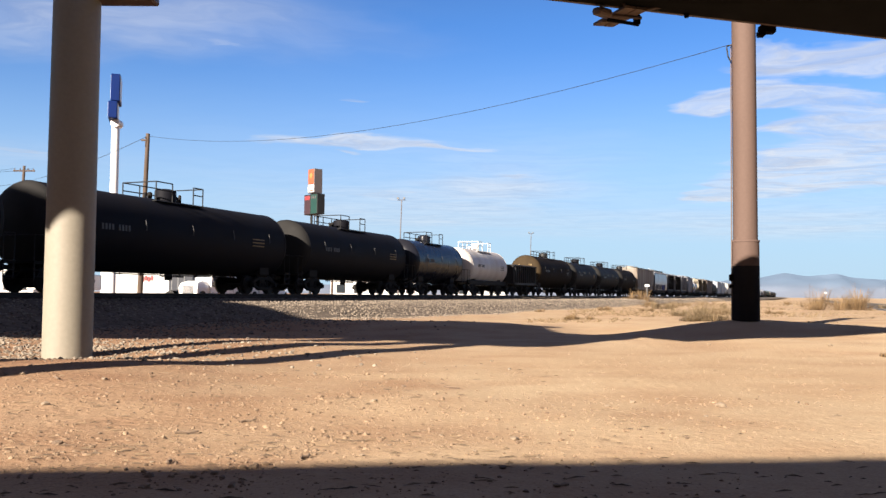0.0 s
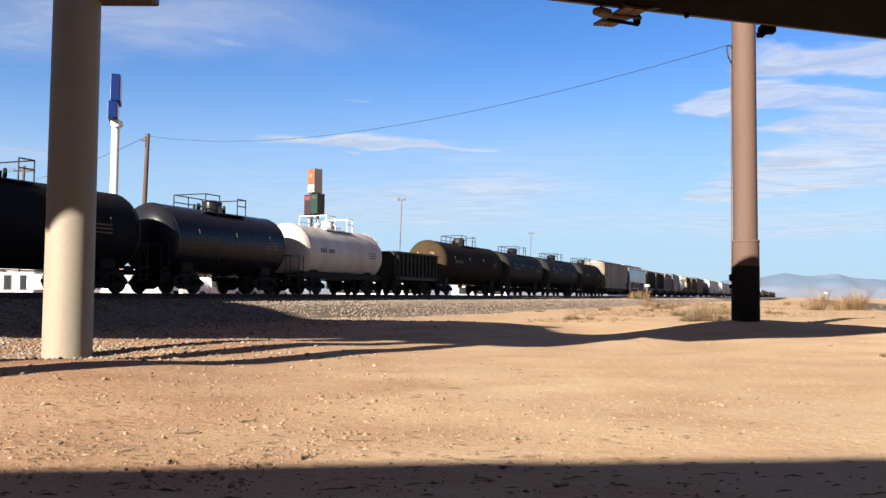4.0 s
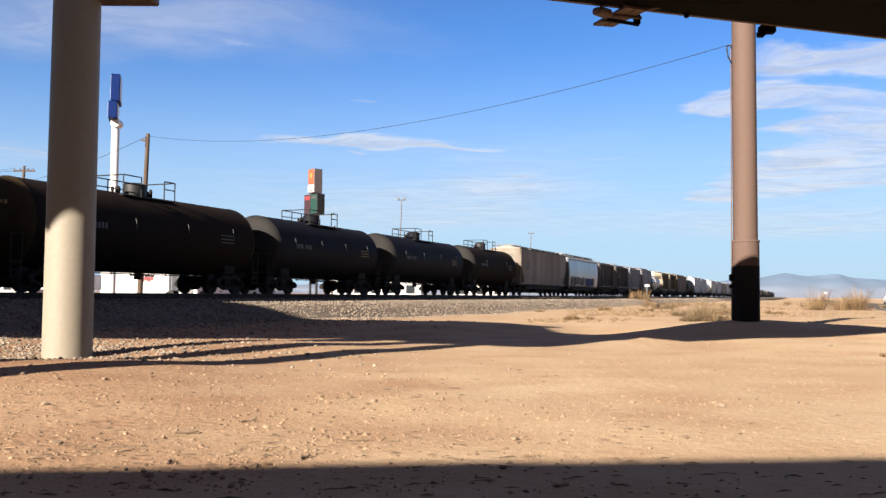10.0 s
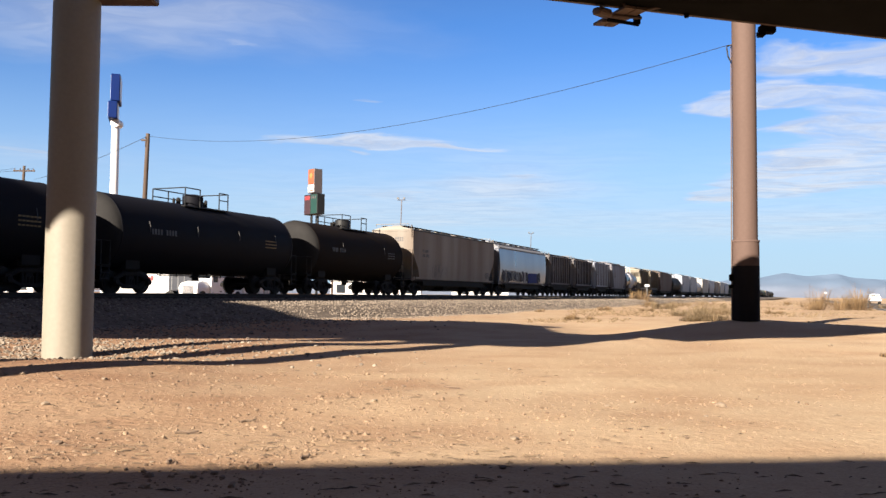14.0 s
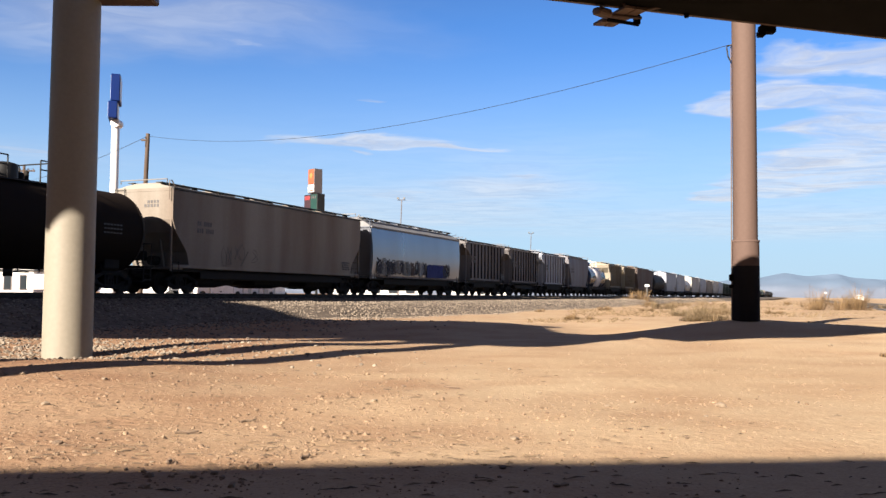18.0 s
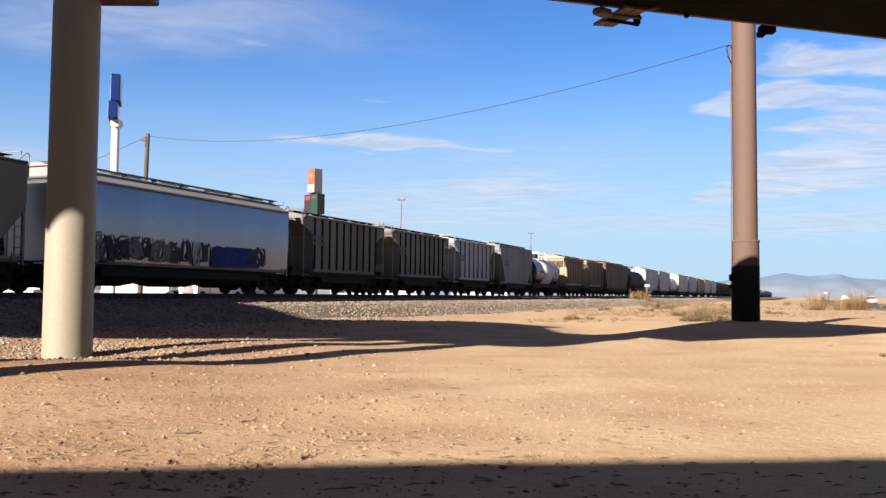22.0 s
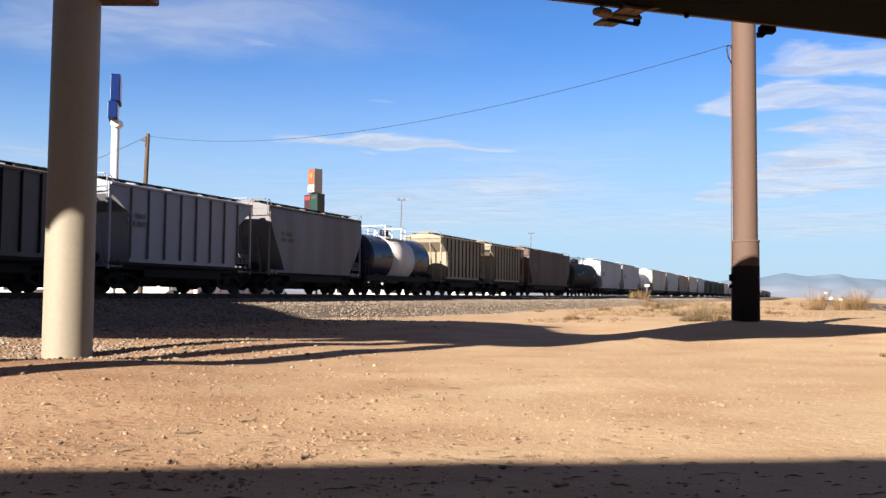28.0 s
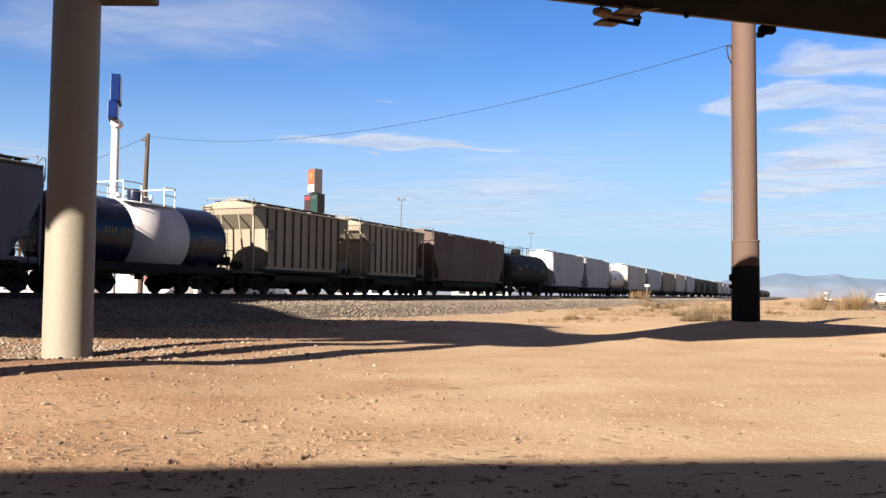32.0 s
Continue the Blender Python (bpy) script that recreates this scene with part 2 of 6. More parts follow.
def sand_material():
    m = bpy.data.materials.new("sand")
    m.use_nodes = True
    N, LK = m.node_tree.nodes, m.node_tree.links
    b = N["Principled BSDF"]
    tc = N.new("ShaderNodeTexCoord")

    def noise_at(sc, det, stretch=(1, 1, 1)):
        mp = N.new("ShaderNodeMapping")
        mp.inputs["Scale"].default_value = stretch
        LK.new(tc.outputs["Object"], mp.inputs["Vector"])
        n = N.new("ShaderNodeTexNoise")
        n.inputs["Scale"].default_value, n.inputs["Detail"].default_value = sc, det
        LK.new(mp.outputs[0], n.inputs["Vector"])
        return n
    broad, mid, fine, grit = noise_at(0.12, 4), noise_at(0.7, 6, (0.8, 1, 1)), noise_at(7, 6), noise_at(45, 3)

    def blend(a, c, src, lo, hi):
        r = N.new("ShaderNodeMapRange")
        r.inputs["From Min"].default_value, r.inputs["From Max"].default_value = lo, hi
        LK.new(src.outputs[0], r.inputs["Value"])
        mx = N.new("ShaderNodeMix")
        mx.data_type = "RGBA"
        LK.new(r.outputs[0], mx.inputs["Factor"])
        for sock, v in (("A", a), ("B", c)):
            if isinstance(v, tuple):
                mx.inputs[sock].default_value = (*v, 1)
            else:
                LK.new(v, mx.inputs[sock])
        return mx.outputs["Result"]
    c1 = blend((0.322, 0.224, 0.136), (0.366, 0.274, 0.176), broad, 0.35, 0.65)
    c2 = blend((0.284, 0.186, 0.111), c1, mid, 0.30, 0.58)
    c3 = blend(c2, (0.39, 0.288, 0.18), fine, 0.58, 0.90)
    # redder, darker soil towards the track
    sp = N.new("ShaderNodeSeparateXYZ")
    LK.new(tc.outputs["Object"], sp.inputs[0])
    sl = N.new("ShaderNodeMath")
    sl.operation = "MULTIPLY_ADD"
    sl.inputs[1].default_value = 5.0
    LK.new(mid.outputs[0], sl.inputs[0])
    LK.new(sp.outputs[0], sl.inputs[2])
    rw = N.new("ShaderNodeMapRange")
    rw.interpolation_type = "SMOOTHSTEP"
    rw.inputs["From Min"].default_value, rw.inputs["From Max"].default_value = 5.5, -5.5
    LK.new(sl.outputs[0], rw.inputs["Value"])
    soil = N.new("ShaderNodeMix")
    soil.data_type, soil.blend_type = "RGBA", "MULTIPLY"
    soil.inputs["B"].default_value = (0.735, 0.615, 0.575, 1)
    LK.new(rw.outputs[0], soil.inputs["Factor"])
    LK.new(c3, soil.inputs["A"])
    c3 = soil.outputs["Result"]
    # dark flecks of old plant bits and grit, thicker in that soil
    fleck = noise_at(26, 3, (0.7, 1, 1))
    fr = N.new("ShaderNodeMapRange")
    fr.inputs["From Min"].default_value, fr.inputs["From Max"].default_value = 0.60, 0.70
    LK.new(fleck.outputs[0], fr.inputs["Value"])
    fm = N.new("ShaderNodeMath")
    fm.operation = "MULTIPLY_ADD"
    fm.inputs[1].default_value, fm.inputs[2].default_value = 0.55, 0.22
    LK.new(rw.outputs[0], fm.inputs[0])
    ff = N.new("ShaderNodeMath")
    ff.operation = "MULTIPLY"
    LK.new(fr.outputs[0], ff.inputs[0])
    LK.new(fm.outputs[0], ff.inputs[1])
    fx = N.new("ShaderNodeMix")
    fx.data_type = "RGBA"
    fx.inputs["B"].default_value = (0.085, 0.050, 0.030, 1)
    LK.new(ff.outputs[0], fx.inputs["Factor"])
    LK.new(c3, fx.inputs["A"])
    c3 = fx.outputs["Result"]
    hsv = N.new("ShaderNodeHueSaturation")
    r = N.new("ShaderNodeMapRange")
    r.inputs["To Min"].default_value, r.inputs["To Max"].default_value = 0.62, 1.32
    LK.new(grit.outputs[0], r.inputs["Value"])
    LK.new(r.outputs[0], hsv.inputs["Value"])
    LK.new(c3, hsv.inputs["Color"])
    LK.new(hsv.outputs[0], b.inputs["Base Color"])
    b.inputs["Roughness"].default_value = 0.95
    b.inputs["Specular IOR Level"].default_value = 0.15
    add = N.new("ShaderNodeMath")
    add.operation = "ADD"
    half = N.new("ShaderNodeMath")
    half.operation = "MULTIPLY"
    half.inputs[1].default_value = 0.35
    LK.new(grit.outputs[0], half.inputs[0])
    lumps = noise_at(15, 5, (0.8, 1, 1))
    lw = N.new("ShaderNodeMath")
    lw.operation = "MULTIPLY_ADD"
    lw.inputs[1].default_value, lw.inputs[2].default_value = 1.3, 0.25
    LK.new(rw.outputs[0], lw.inputs[0])
    lm = N.new("ShaderNodeMath")
    lm.operation = "MULTIPLY"
    LK.new(lumps.outputs[0], lm.inputs[0])
    LK.new(lw.outputs[0], lm.inputs[1])
    both = N.new("ShaderNodeMath")
    both.operation = "ADD"
    LK.new(lm.outputs[0], both.inputs[0])
    LK.new(fine.outputs[0], both.inputs[1])
    LK.new(both.outputs[0], add.inputs[0])
    LK.new(half.outputs[0], add.inputs[1])
    bp = N.new("ShaderNodeBump")
    bp.inputs["Strength"].default_value, bp.inputs["Distance"].default_value = 0.7, 0.028
    LK.new(add.outputs[0], bp.inputs["Height"])
    LK.new(bp.outputs[0], b.inputs["Normal"])
    return m


M["sand"] = sand_material()

# ---- mesh helpers ----


def box(bm, x, y, z, sx, sy, sz, bev=0.0, m=None):
    """A box centred at x, y, z, with chamfered edges where bev is given."""
    g = bmesh.ops.create_cube(bm, size=1.0)["verts"]
    for v in g:
        v.co = Vector((v.co.x * sx, v.co.y * sy, v.co.z * sz))
    if bev:
        es = list({e for v in g for e in v.link_edges})
        g = [v for v in bmesh.ops.bevel(bm, geom=es, offset=bev, segments=1, affect="EDGES")["verts"]]
    for v in g:
        v.co = v.co + Vector((x, y, z))
        if m is not None:
            v.co = m @ v.co
    return g


def rod(bm, p, q, r, r2=None, n=8):
    """A round bar from p to q, with closed ends."""
    p, q = Vector(p), Vector(q)
    r2 = r if r2 is None else r2
    d = q - p
    turn = d.to_track_quat("Z", "Y").to_matrix()
    rings = []
    for c, rad in ((p, r), (q, r2)):
        rings.append([bm.verts.new(c + turn @ Vector((rad * math.cos(2 * math.pi * i / n), rad * math.sin(2 * math.pi * i / n), 0))) for i in range(n)])
    for i in range(n):
        f = bm.faces.new((rings[0][i], rings[0][(i + 1) % n], rings[1][(i + 1) % n], rings[1][i]))
        f.smooth = n > 6
    bm.faces.new([bm.verts.new(v.co) for v in rings[0]][::-1])
    bm.faces.new([bm.verts.new(v.co) for v in rings[1]])


def path_rod(bm, pts, r, n=6):
    """One bent bar through all the points."""
    pts = [Vector(p) for p in pts]
    rings = []
    for k, p in enumerate(pts):
        d = pts[min(k + 1, len(pts) - 1)] - pts[max(k - 1, 0)]
        turn = d.to_track_quat("Z", "Y").to_matrix()
        rings.append([bm.verts.new(p + turn @ Vector((r * math.cos(2 * math.pi * i / n), r * math.sin(2 * math.pi * i / n), 0))) for i in range(n)])
    for a, b in zip(rings, rings[1:]):
        off = min(range(n), key=lambda o: sum((a[i].co - b[(i + o) % n].co).length for i in range(n)))
        for i in range(n):
            bm.faces.new((a[i], a[(i + 1) % n], b[(i + 1 + off) % n], b[(i + off) % n]))
    bm.faces.new(rings[0][::-1])
    bm.faces.new(rings[-1])


def lathe_x(bm, prof, zc, n=40):
    """Turn a profile of (x, radius) about the axis at height zc along x."""
    rings = []
    for x, rad in prof:
        if rad < 1e-4:
            rings.append([bm.verts.new((x, 0, zc))])
        else:
            rings.append([bm.verts.new((x, rad * math.cos(2 * math.pi * i / n), zc + rad * math.sin(2 * math.pi * i / n))) for i in range(n)])
    for a, b in zip(rings, rings[1:]):
        for i in range(n):
            j = (i + 1) % n
            if len(a) == 1:
                f = bm.faces.new((a[0], b[j], b[i]))
            elif len(b) == 1:
                f = bm.faces.new((a[i], a[j], b[0]))
            else:
                f = bm.faces.new((a[i], a[j], b[j], b[i]))
            f.smooth = True


def lathe_z(bm, prof, n=32, cx=0.0, cy=0.0):
    """Turn a profile of (radius, z) about a vertical axis."""
    rings = [[bm.verts.new((cx + r * math.cos(2 * math.pi * i / n), cy + r * math.sin(2 * math.pi * i / n), z)) for i in range(n)] for r, z in prof]
    for a, b in zip(rings, rings[1:]):
        for i in range(n):
            j = (i + 1) % n
            f = bm.faces.new((a[i], a[j], b[j], b[i]))
            f.smooth = True
    bm.faces.new([bm.verts.new(v.co) for v in rings[0]][::-1])
    bm.faces.new([bm.verts.new(v.co) for v in rings[-1]])


def loft_boxes(bm, levels):
    """A closed body through levels of (z, x from, x to, half width)."""
    rings = [[bm.verts.new(c) for c in ((x0, -w, z), (x1, -w, z), (x1, w, z), (x0, w, z))] for z, x0, x1, w in levels]
    for a, b in zip(rings, rings[1:]):
        for i in range(4):
            j = (i + 1) % 4
            bm.faces.new((a[i], a[j], b[j], b[i]))
    bm.faces.new(rings[0][::-1])
    bm.faces.new(rings[-1])


def mesh_of(name, bm, material):
    me = bpy.data.meshes.new(name)
    bmesh.ops.recalc_face_normals(bm, faces=bm.faces)
    bm.to_mesh(me)
    bm.free()
    me.materials.append(material)
    return me


def part(name, bm, material, parent, label=""):
    ob = new(name, mesh_of(name, bm, material))
    ob.parent = parent
    if label:
        tagged(ob, label)
    return ob


def thing(name, label, category, group="", m=None):
    ob = new(name)
    ob.empty_display_size = 0.3
    if m is not None:
        ob.matrix_basis = m
    return tagged(ob, label, category, group)


def solo(name, bm, material, label, category, group="", kind="", m=None):
    ob = new(name, mesh_of(name, bm, material))
    if m is not None:
        ob.matrix_basis = m
    return tagged(ob, label, category, group, kind)


# ---- the line of the track ----
TH = radians(22.25)
ALONG = Vector((math.sin(TH), math.cos(TH), 0))
NEAR = Vector((math.cos(TH), -math.sin(TH), 0))
ORIGIN = Vector((-25.55, 0, 0)) - 1.4 * NEAR
RAIL_Z = 1.18
TRACK_TURN = 90 - 22.25


def on_track(s, d=0.0, z=0.0):
    """A point s metres along the track and d metres from its middle towards the road."""
    return ORIGIN + s * ALONG + d * NEAR + Vector((0, 0, z))


def smooth(a, b, x):
    t = min(1.0, max(0.0, (x - a) / (b - a)))
    return t * t * (3 - 2 * t)


def px(x, y, Y):
    """A place at depth Y on the sight line of a point of the view, to set out the distance."""
    u, v = (x - 784) / 1550.0, (441 - y) / 1550.0
    c, s = math.cos(radians(ROLL)), math.sin(radians(ROLL))
    u, v = u * c - v * s, u * s + v * c
    a = radians(PITCH)
    fwd, up = math.cos(a) - v * math.sin(a), math.sin(a) + v * math.cos(a)
    return Vector((u / fwd * Y, Y, 1.25 + up / fwd * Y))


def at_height(x, y, z):
    """Where the sight line of a point of the view reaches a height."""
    q = px(x, y, 1.0)
    return px(x, y, (z - 1.25) / (q.z - 1.25))


LEFT_POLE = (-7.07, 16.6)
RIGHT_POLE = (9.20, 26.6)


def ground_z(x, y):
    p = Vector((x, y, 0)) - ORIGIN
    s, d = p.dot(ALONG), p.dot(NEAR)
    n1 = noise.noise((x * 0.11, y * 0.11, 3.1))
    n2 = noise.noise((x * 0.45, y * 0.45, 7.7))
    n3 = noise.noise((x * 1.7, y * 1.7, 1.7))
    z = 0.05 * n1 + 0.03 * n2 + 0.012 * n3
    # the shelf along the foot of the ballast
    z += (0.08 + 0.16 * smooth(62, 30, s)) * smooth(12.5, 7.0, d) * smooth(-2, 0, d)
    # behind the track the yard lies level with the ties
    z += 0.35 * smooth(-1.0, -6.0, d)
    # sand bank beyond the cutting, rising away
    z += (0.10 + 0.25 * n1) * smooth(30, 70, s) * smooth(40, 12, d) * smooth(6, 11, d)
    # mound round the brown pole
    r = math.hypot((x - RIGHT_POLE[0]) / 1.6, (y - RIGHT_POLE[1] - 0.4))
    z += 0.50 * math.exp(-(r / 2.0) ** 2)
    z += 0.10 * smooth(4, 9, x) * smooth(17, 22, y) * smooth(60, 40, y)
    # the lot's edge drops into a shallow ditch
    z -= 0.26 * math.exp(-((y - 30.0) / 2.6) ** 2) * smooth(2.5, 6.0, x)
    z += 0.16 * smooth(10, 13, x) * smooth(22, 25.5, y) * smooth(60, 30, y)
    # gravel pad round the cream pole
    z += 0.19 * smooth(-2.0, -5.5, x) * smooth(16.2, 13.5, y) * smooth(8, 12, y)
    # low swell in the sand between the poles
    z += 0.14 * math.exp(-((x + 4.3) / 2.5) ** 2 - ((y - 19.6) / 2.9) ** 2)
    # low berm at the end of the bank
    z += 0.33 * math.exp(-((x - 0.2) / 4.5) ** 2 - ((y - 31) / 4.0) ** 2)
    far = math.hypot(x, y)
    z *= 1 - 0.6 * smooth(120, 500, far)
    z -= 0.9 * smooth(150, 700, far)
    return z


def build_ground():
    n = 250
    us = [-7.1 + 14.2 * i / n for i in range(n + 1)]
    xs = [4.2 * math.sinh(u) for u in us]
    ys = [14 + 4.2 * math.sinh(u) for u in us]
    verts = [(x, y, ground_z(x, y)) for y in ys for x in xs]
    w = n + 1
    faces = [(j * w + i, j * w + i + 1, (j + 1) * w + i + 1, (j + 1) * w + i) for j in range(n) for i in range(n)]
    me = bpy.data.meshes.new("ground")
    me.from_pydata(verts, [], faces)
    me.materials.append(M["sand"])
    for p in me.polygons:
        p.use_smooth = True
    tagged(new("ground", me), "pale tan sandy dirt ground with scattered stones", "ground", kind="structure")


build_ground()
# ---- track ----


def lump_data(n, seed, squash=0.7):
    """Unit rough lumps to scatter: lists of points and faces."""
    rg = random.Random(seed)
    out = []
    for _ in range(n):
        bm = bmesh.new()
        bmesh.ops.create_icosphere(bm, subdivisions=1, radius=1.0)
        for v in bm.verts:
            v.co = v.co * rg.uniform(0.72, 1.15)
            v.co.z *= squash
        bm.verts.index_update()
        out.append(([v.co.copy() for v in bm.verts], [[v.index for v in f.verts] for f in bm.faces]))
        bm.free()
    return out


LUMPS = lump_data(8, 5)


def scatter(name, spots, material, label, category, lumps=LUMPS):
    """Many small stones in one mesh; spots are (x, y, z, size)."""
    rg = random.Random(len(spots))
    vs, fs = [], []
    for x, y, z, s in spots:
        pts, faces = rg.choice(lumps)
        a = rg.uniform(0, 6.28)
        ca, sa = math.cos(a), math.sin(a)
        k = len(vs)
        st = rg.uniform(0.7, 1.3)
        for p in pts:
            vs.append((x + s * st * (p.x * ca - p.y * sa), y + s * (p.x * sa + p.y * ca), z + s * p.z))
        fs.extend([[k + i for i in f] for f in faces])
    me = bpy.data.meshes.new(name)
    me.from_pydata(vs, [], fs)
    me.materials.append(material)
    return tagged(new(name, me), label, category, kind="stuff")


BED = [(-4.6, 0.1), (-3.4, 0.55), (-1.8, 0.95), (-0.8, 0.97), (0.8, 0.97), (1.8, 0.95), (2.5, 0.87), (3.4, 0.82), (4.4, 0.77), (5.4, 0.68), (6.3, 0.52), (7.2, 0.28), (8.1, 0.05), (8.6, -0.1)]


def bed_z(d):
    """Height of the ballast bank d metres from the middle of the track."""
    return float(np.interp(d, [k for k, z in BED], [z for k, z in BED]))


def build_track():
    bm = bmesh.new()
    ss = [-30 + 1.2 * i for i in range(130)] + [126 + 12 * 1.14 ** i for i in range(36)]
    rows = []
    for s in ss:
        row = []
        for d, z in BED:
            q = on_track(s, d)
            row.append(bm.verts.new((q.x, q.y, z + 0.05 * noise.noise((s * 0.6, d * 2, 0)))))
        rows.append(row)
    for a, b in zip(rows, rows[1:]):
        for i in range(len(BED) - 1):
            bm.faces.new((a[i], a[i + 1], b[i + 1], b[i]))
    ob = solo("ballast_bed", bm, M["ballast_bed"], "grey-brown crushed stone ballast bank under the track", "ballast", kind="structure")
    for sgn in (-1, 1):
        bm = bmesh.new()
        prof2 = [(-0.07, 0), (0.07, 0), (0.07, 0.02), (0.012, 0.04), (0.012, 0.12), (0.036, 0.135), (0.036, 0.17), (-0.036, 0.17), (-0.036, 0.135), (-0.012, 0.12), (-0.012, 0.04), (-0.07, 0.02)]
        ends = []
        for s in (-60, 300, 1100):
            ends.append([bm.verts.new(on_track(s, sgn * 0.75 + d, RAIL_Z - 0.17 + z)) for d, z in prof2])
        for a, b in zip(ends, ends[1:]):
            for i in range(12):
                bm.faces.new((a[i], a[(i + 1) % 12], b[(i + 1) % 12], b[i]))
        solo("rail", bm, M["rail_steel"], "rusty steel rail with a worn bright top", "rail", "rails of the track", "structure")
    bm = bmesh.new()
    box(bm, 0, 0, 0, 0.23, 2.6, 0.18, 0.015)
    tie_me = mesh_of("railway_tie", bm, M["tie_wood"])
    tied = thing("track_ties", "weathered dark wooden ties bedded in ballast", "railway ties")
    tied["kind"] = "structure"
    for i in range(170):
        s = -6 + i * 0.53
        t = new("railway_tie", tie_me)
        t.parent = tied
        t.matrix_basis = Matrix.Translation(on_track(s, RNG.uniform(-0.05, 0.05), RAIL_Z - 0.255)) @ pose(0, 0, 0, 0, 0, TRACK_TURN)
    spots = []
    rg = random.Random(3)
    for n, lo, hi, small, large in ((15000, 8, 75, 0.022, 0.055), (6500, 75, 130, 0.03, 0.065), (4000, 130, 240, 0.045, 0.09)):
        for _ in range(n):
            s, d = rg.uniform(lo, hi), rg.uniform(1.4, 8.5)
            q = on_track(s, d)
            spots.append((q.x, q.y, max(bed_z(d), ground_z(q.x, q.y)) + 0.01, rg.uniform(small, large)))
    for _ in range(2600):
        s, d = rg.uniform(8, 42), 7.6 + abs(rg.gauss(0, 2.2))
        q = on_track(s, d)
        spots.append((q.x, q.y, ground_z(q.x, q.y) + 0.005, rg.uniform(0.015, 0.055)))
    scatter("ballast_stones", spots, M["ballast_stone"], "loose grey and tan crushed stones on the ballast bank", "ballast")


M["ballast_bed"] = paint("ballast_bed", (0.1246, 0.09727, 0.07282), 0.95, vary=0.5, scale=5, grain=14, bump=0.9, spec=0.2)
build_track()

# ---- railway cars: local x points to the rear, -y to the road, z from the rail top ----
WHEEL_R = 0.43
WHEELS = []
CARS = []


def wheelset_mesh():
    bm = bmesh.new()
    rod(bm, (0, -1.15, 0), (0, 1.15, 0), 0.08, n=10)
    for sg in (-1, 1):
        for r, a, b in ((0.46, 0.66, 0.69), (0.43, 0.69, 0.80), (0.36, 0.80, 0.83)):
            rod(bm, (0, sg * a, 0), (0, sg * b, 0), r, n=24)
        for k in range(3):
            ang = k * 2.094
            rod(bm, (0.22 * math.cos(ang), sg * 0.82, 0.22 * math.sin(ang)), (0.22 * math.cos(ang), sg * 0.85, 0.22 * math.sin(ang)), 0.07, n=8)
    return mesh_of("wheelset", bm, M["wheel_steel"])


def side_frame_mesh(sg):
    bm = bmesh.new()
    y = sg * 1.0
    # cast side frame: one outline with two windows, bearing boxes at its ends
    for a, b, h in (((-0.95, 0.50), (-0.42, 0.74), 0.15), ((-0.42, 0.74), (0.42, 0.74), 0.15), ((0.42, 0.74), (0.95, 0.50), 0.15),
                    ((-0.85, 0.45), (-0.34, 0.24), 0.13), ((-0.34, 0.24), (0.34, 0.24), 0.15), ((0.34, 0.24), (0.85, 0.45), 0.13)):
        d = Vector((b[0] - a[0], 0, b[1] - a[1]))
        ang = math.atan2(d.z, d.x)
        box(bm, 0, 0, 0, d.length + 0.1, 0.16, h, 0.02, Matrix.Translation(((a[0] + b[0]) / 2, y, (a[1] + b[1]) / 2)) @ Matrix.Rotation(-ang, 4, "Y"))
    for x in (-0.875, 0.875):
        box(bm, x, y, 0.45, 0.28, 0.22, 0.30, 0.03)
        rod(bm, (x, y, 0.43), (x, y + sg * 0.19, 0.43), 0.11, n=12)
    for x in (-0.3, 0.3):
        box(bm, x, y, 0.5, 0.10, 0.18, 0.46, 0.02)
    for x in (-0.15, 0, 0.15):
        rod(bm, (x, y, 0.30), (x, y, 0.56), 0.065, n=8)
    return mesh_of("side_frame", bm, M["running_gear"])


def truck_mesh():
    bm = bmesh.new()
    box(bm, 0, 0, 0.62, 0.36, 2.1, 0.24, 0.03)
    rod(bm, (0, 0, 0.7), (0, 0, 0.88), 0.2, n=12)
    return mesh_of("truck", bm, M["running_gear"])


def coupler_mesh():
    bm = bmesh.new()
    box(bm, -0.35, 0, 0.86, 0.75, 0.14, 0.16, 0.02)
    box(bm, -0.78, 0.03, 0.86, 0.26, 0.28, 0.28, 0.05)
    box(bm, -0.86, -0.13, 0.86, 0.16, 0.12, 0.24, 0.04)
    path_rod(bm, [(-0.1, -0.3, 0.75), (-0.35, -0.33, 0.52), (-0.6, -0.33, 0.45), (-0.85, -0.3, 0.55)], 0.025)
    return mesh_of("coupler", bm, M["running_gear"])


WHEELSET, TRUCK, COUPLER = wheelset_mesh(), truck_mesh(), coupler_mesh()
SIDE_FRAMES = side_frame_mesh(-1), side_frame_mesh(1)


def running_gear(car, half, centre):
    """Two trucks with their wheelsets, and a coupler at each end."""
    for sg in (-1, 1):
        tr = new("truck", TRUCK)
        tr.parent = car
        tr.matrix_basis = Matrix.Translation((sg * centre, 0, 0))
        for me in SIDE_FRAMES:
            new("side_frame", me).parent = tr
        for x in (-0.875, 0.875):
            w = new("wheelset", WHEELSET)
            w.parent = tr
            w.matrix_parent_inverse = Matrix.Translation((x, 0, 0))
            w.matrix_basis = Matrix.Translation((0, 0, WHEEL_R))
        c = new("coupler", COUPLER)
        c.parent = car
        c.matrix_basis = Matrix.Translation((sg * (half - 0.9), 0, 0)) @ pose(0, 0, 0, 0, 0, 0 if sg < 0 else 180)


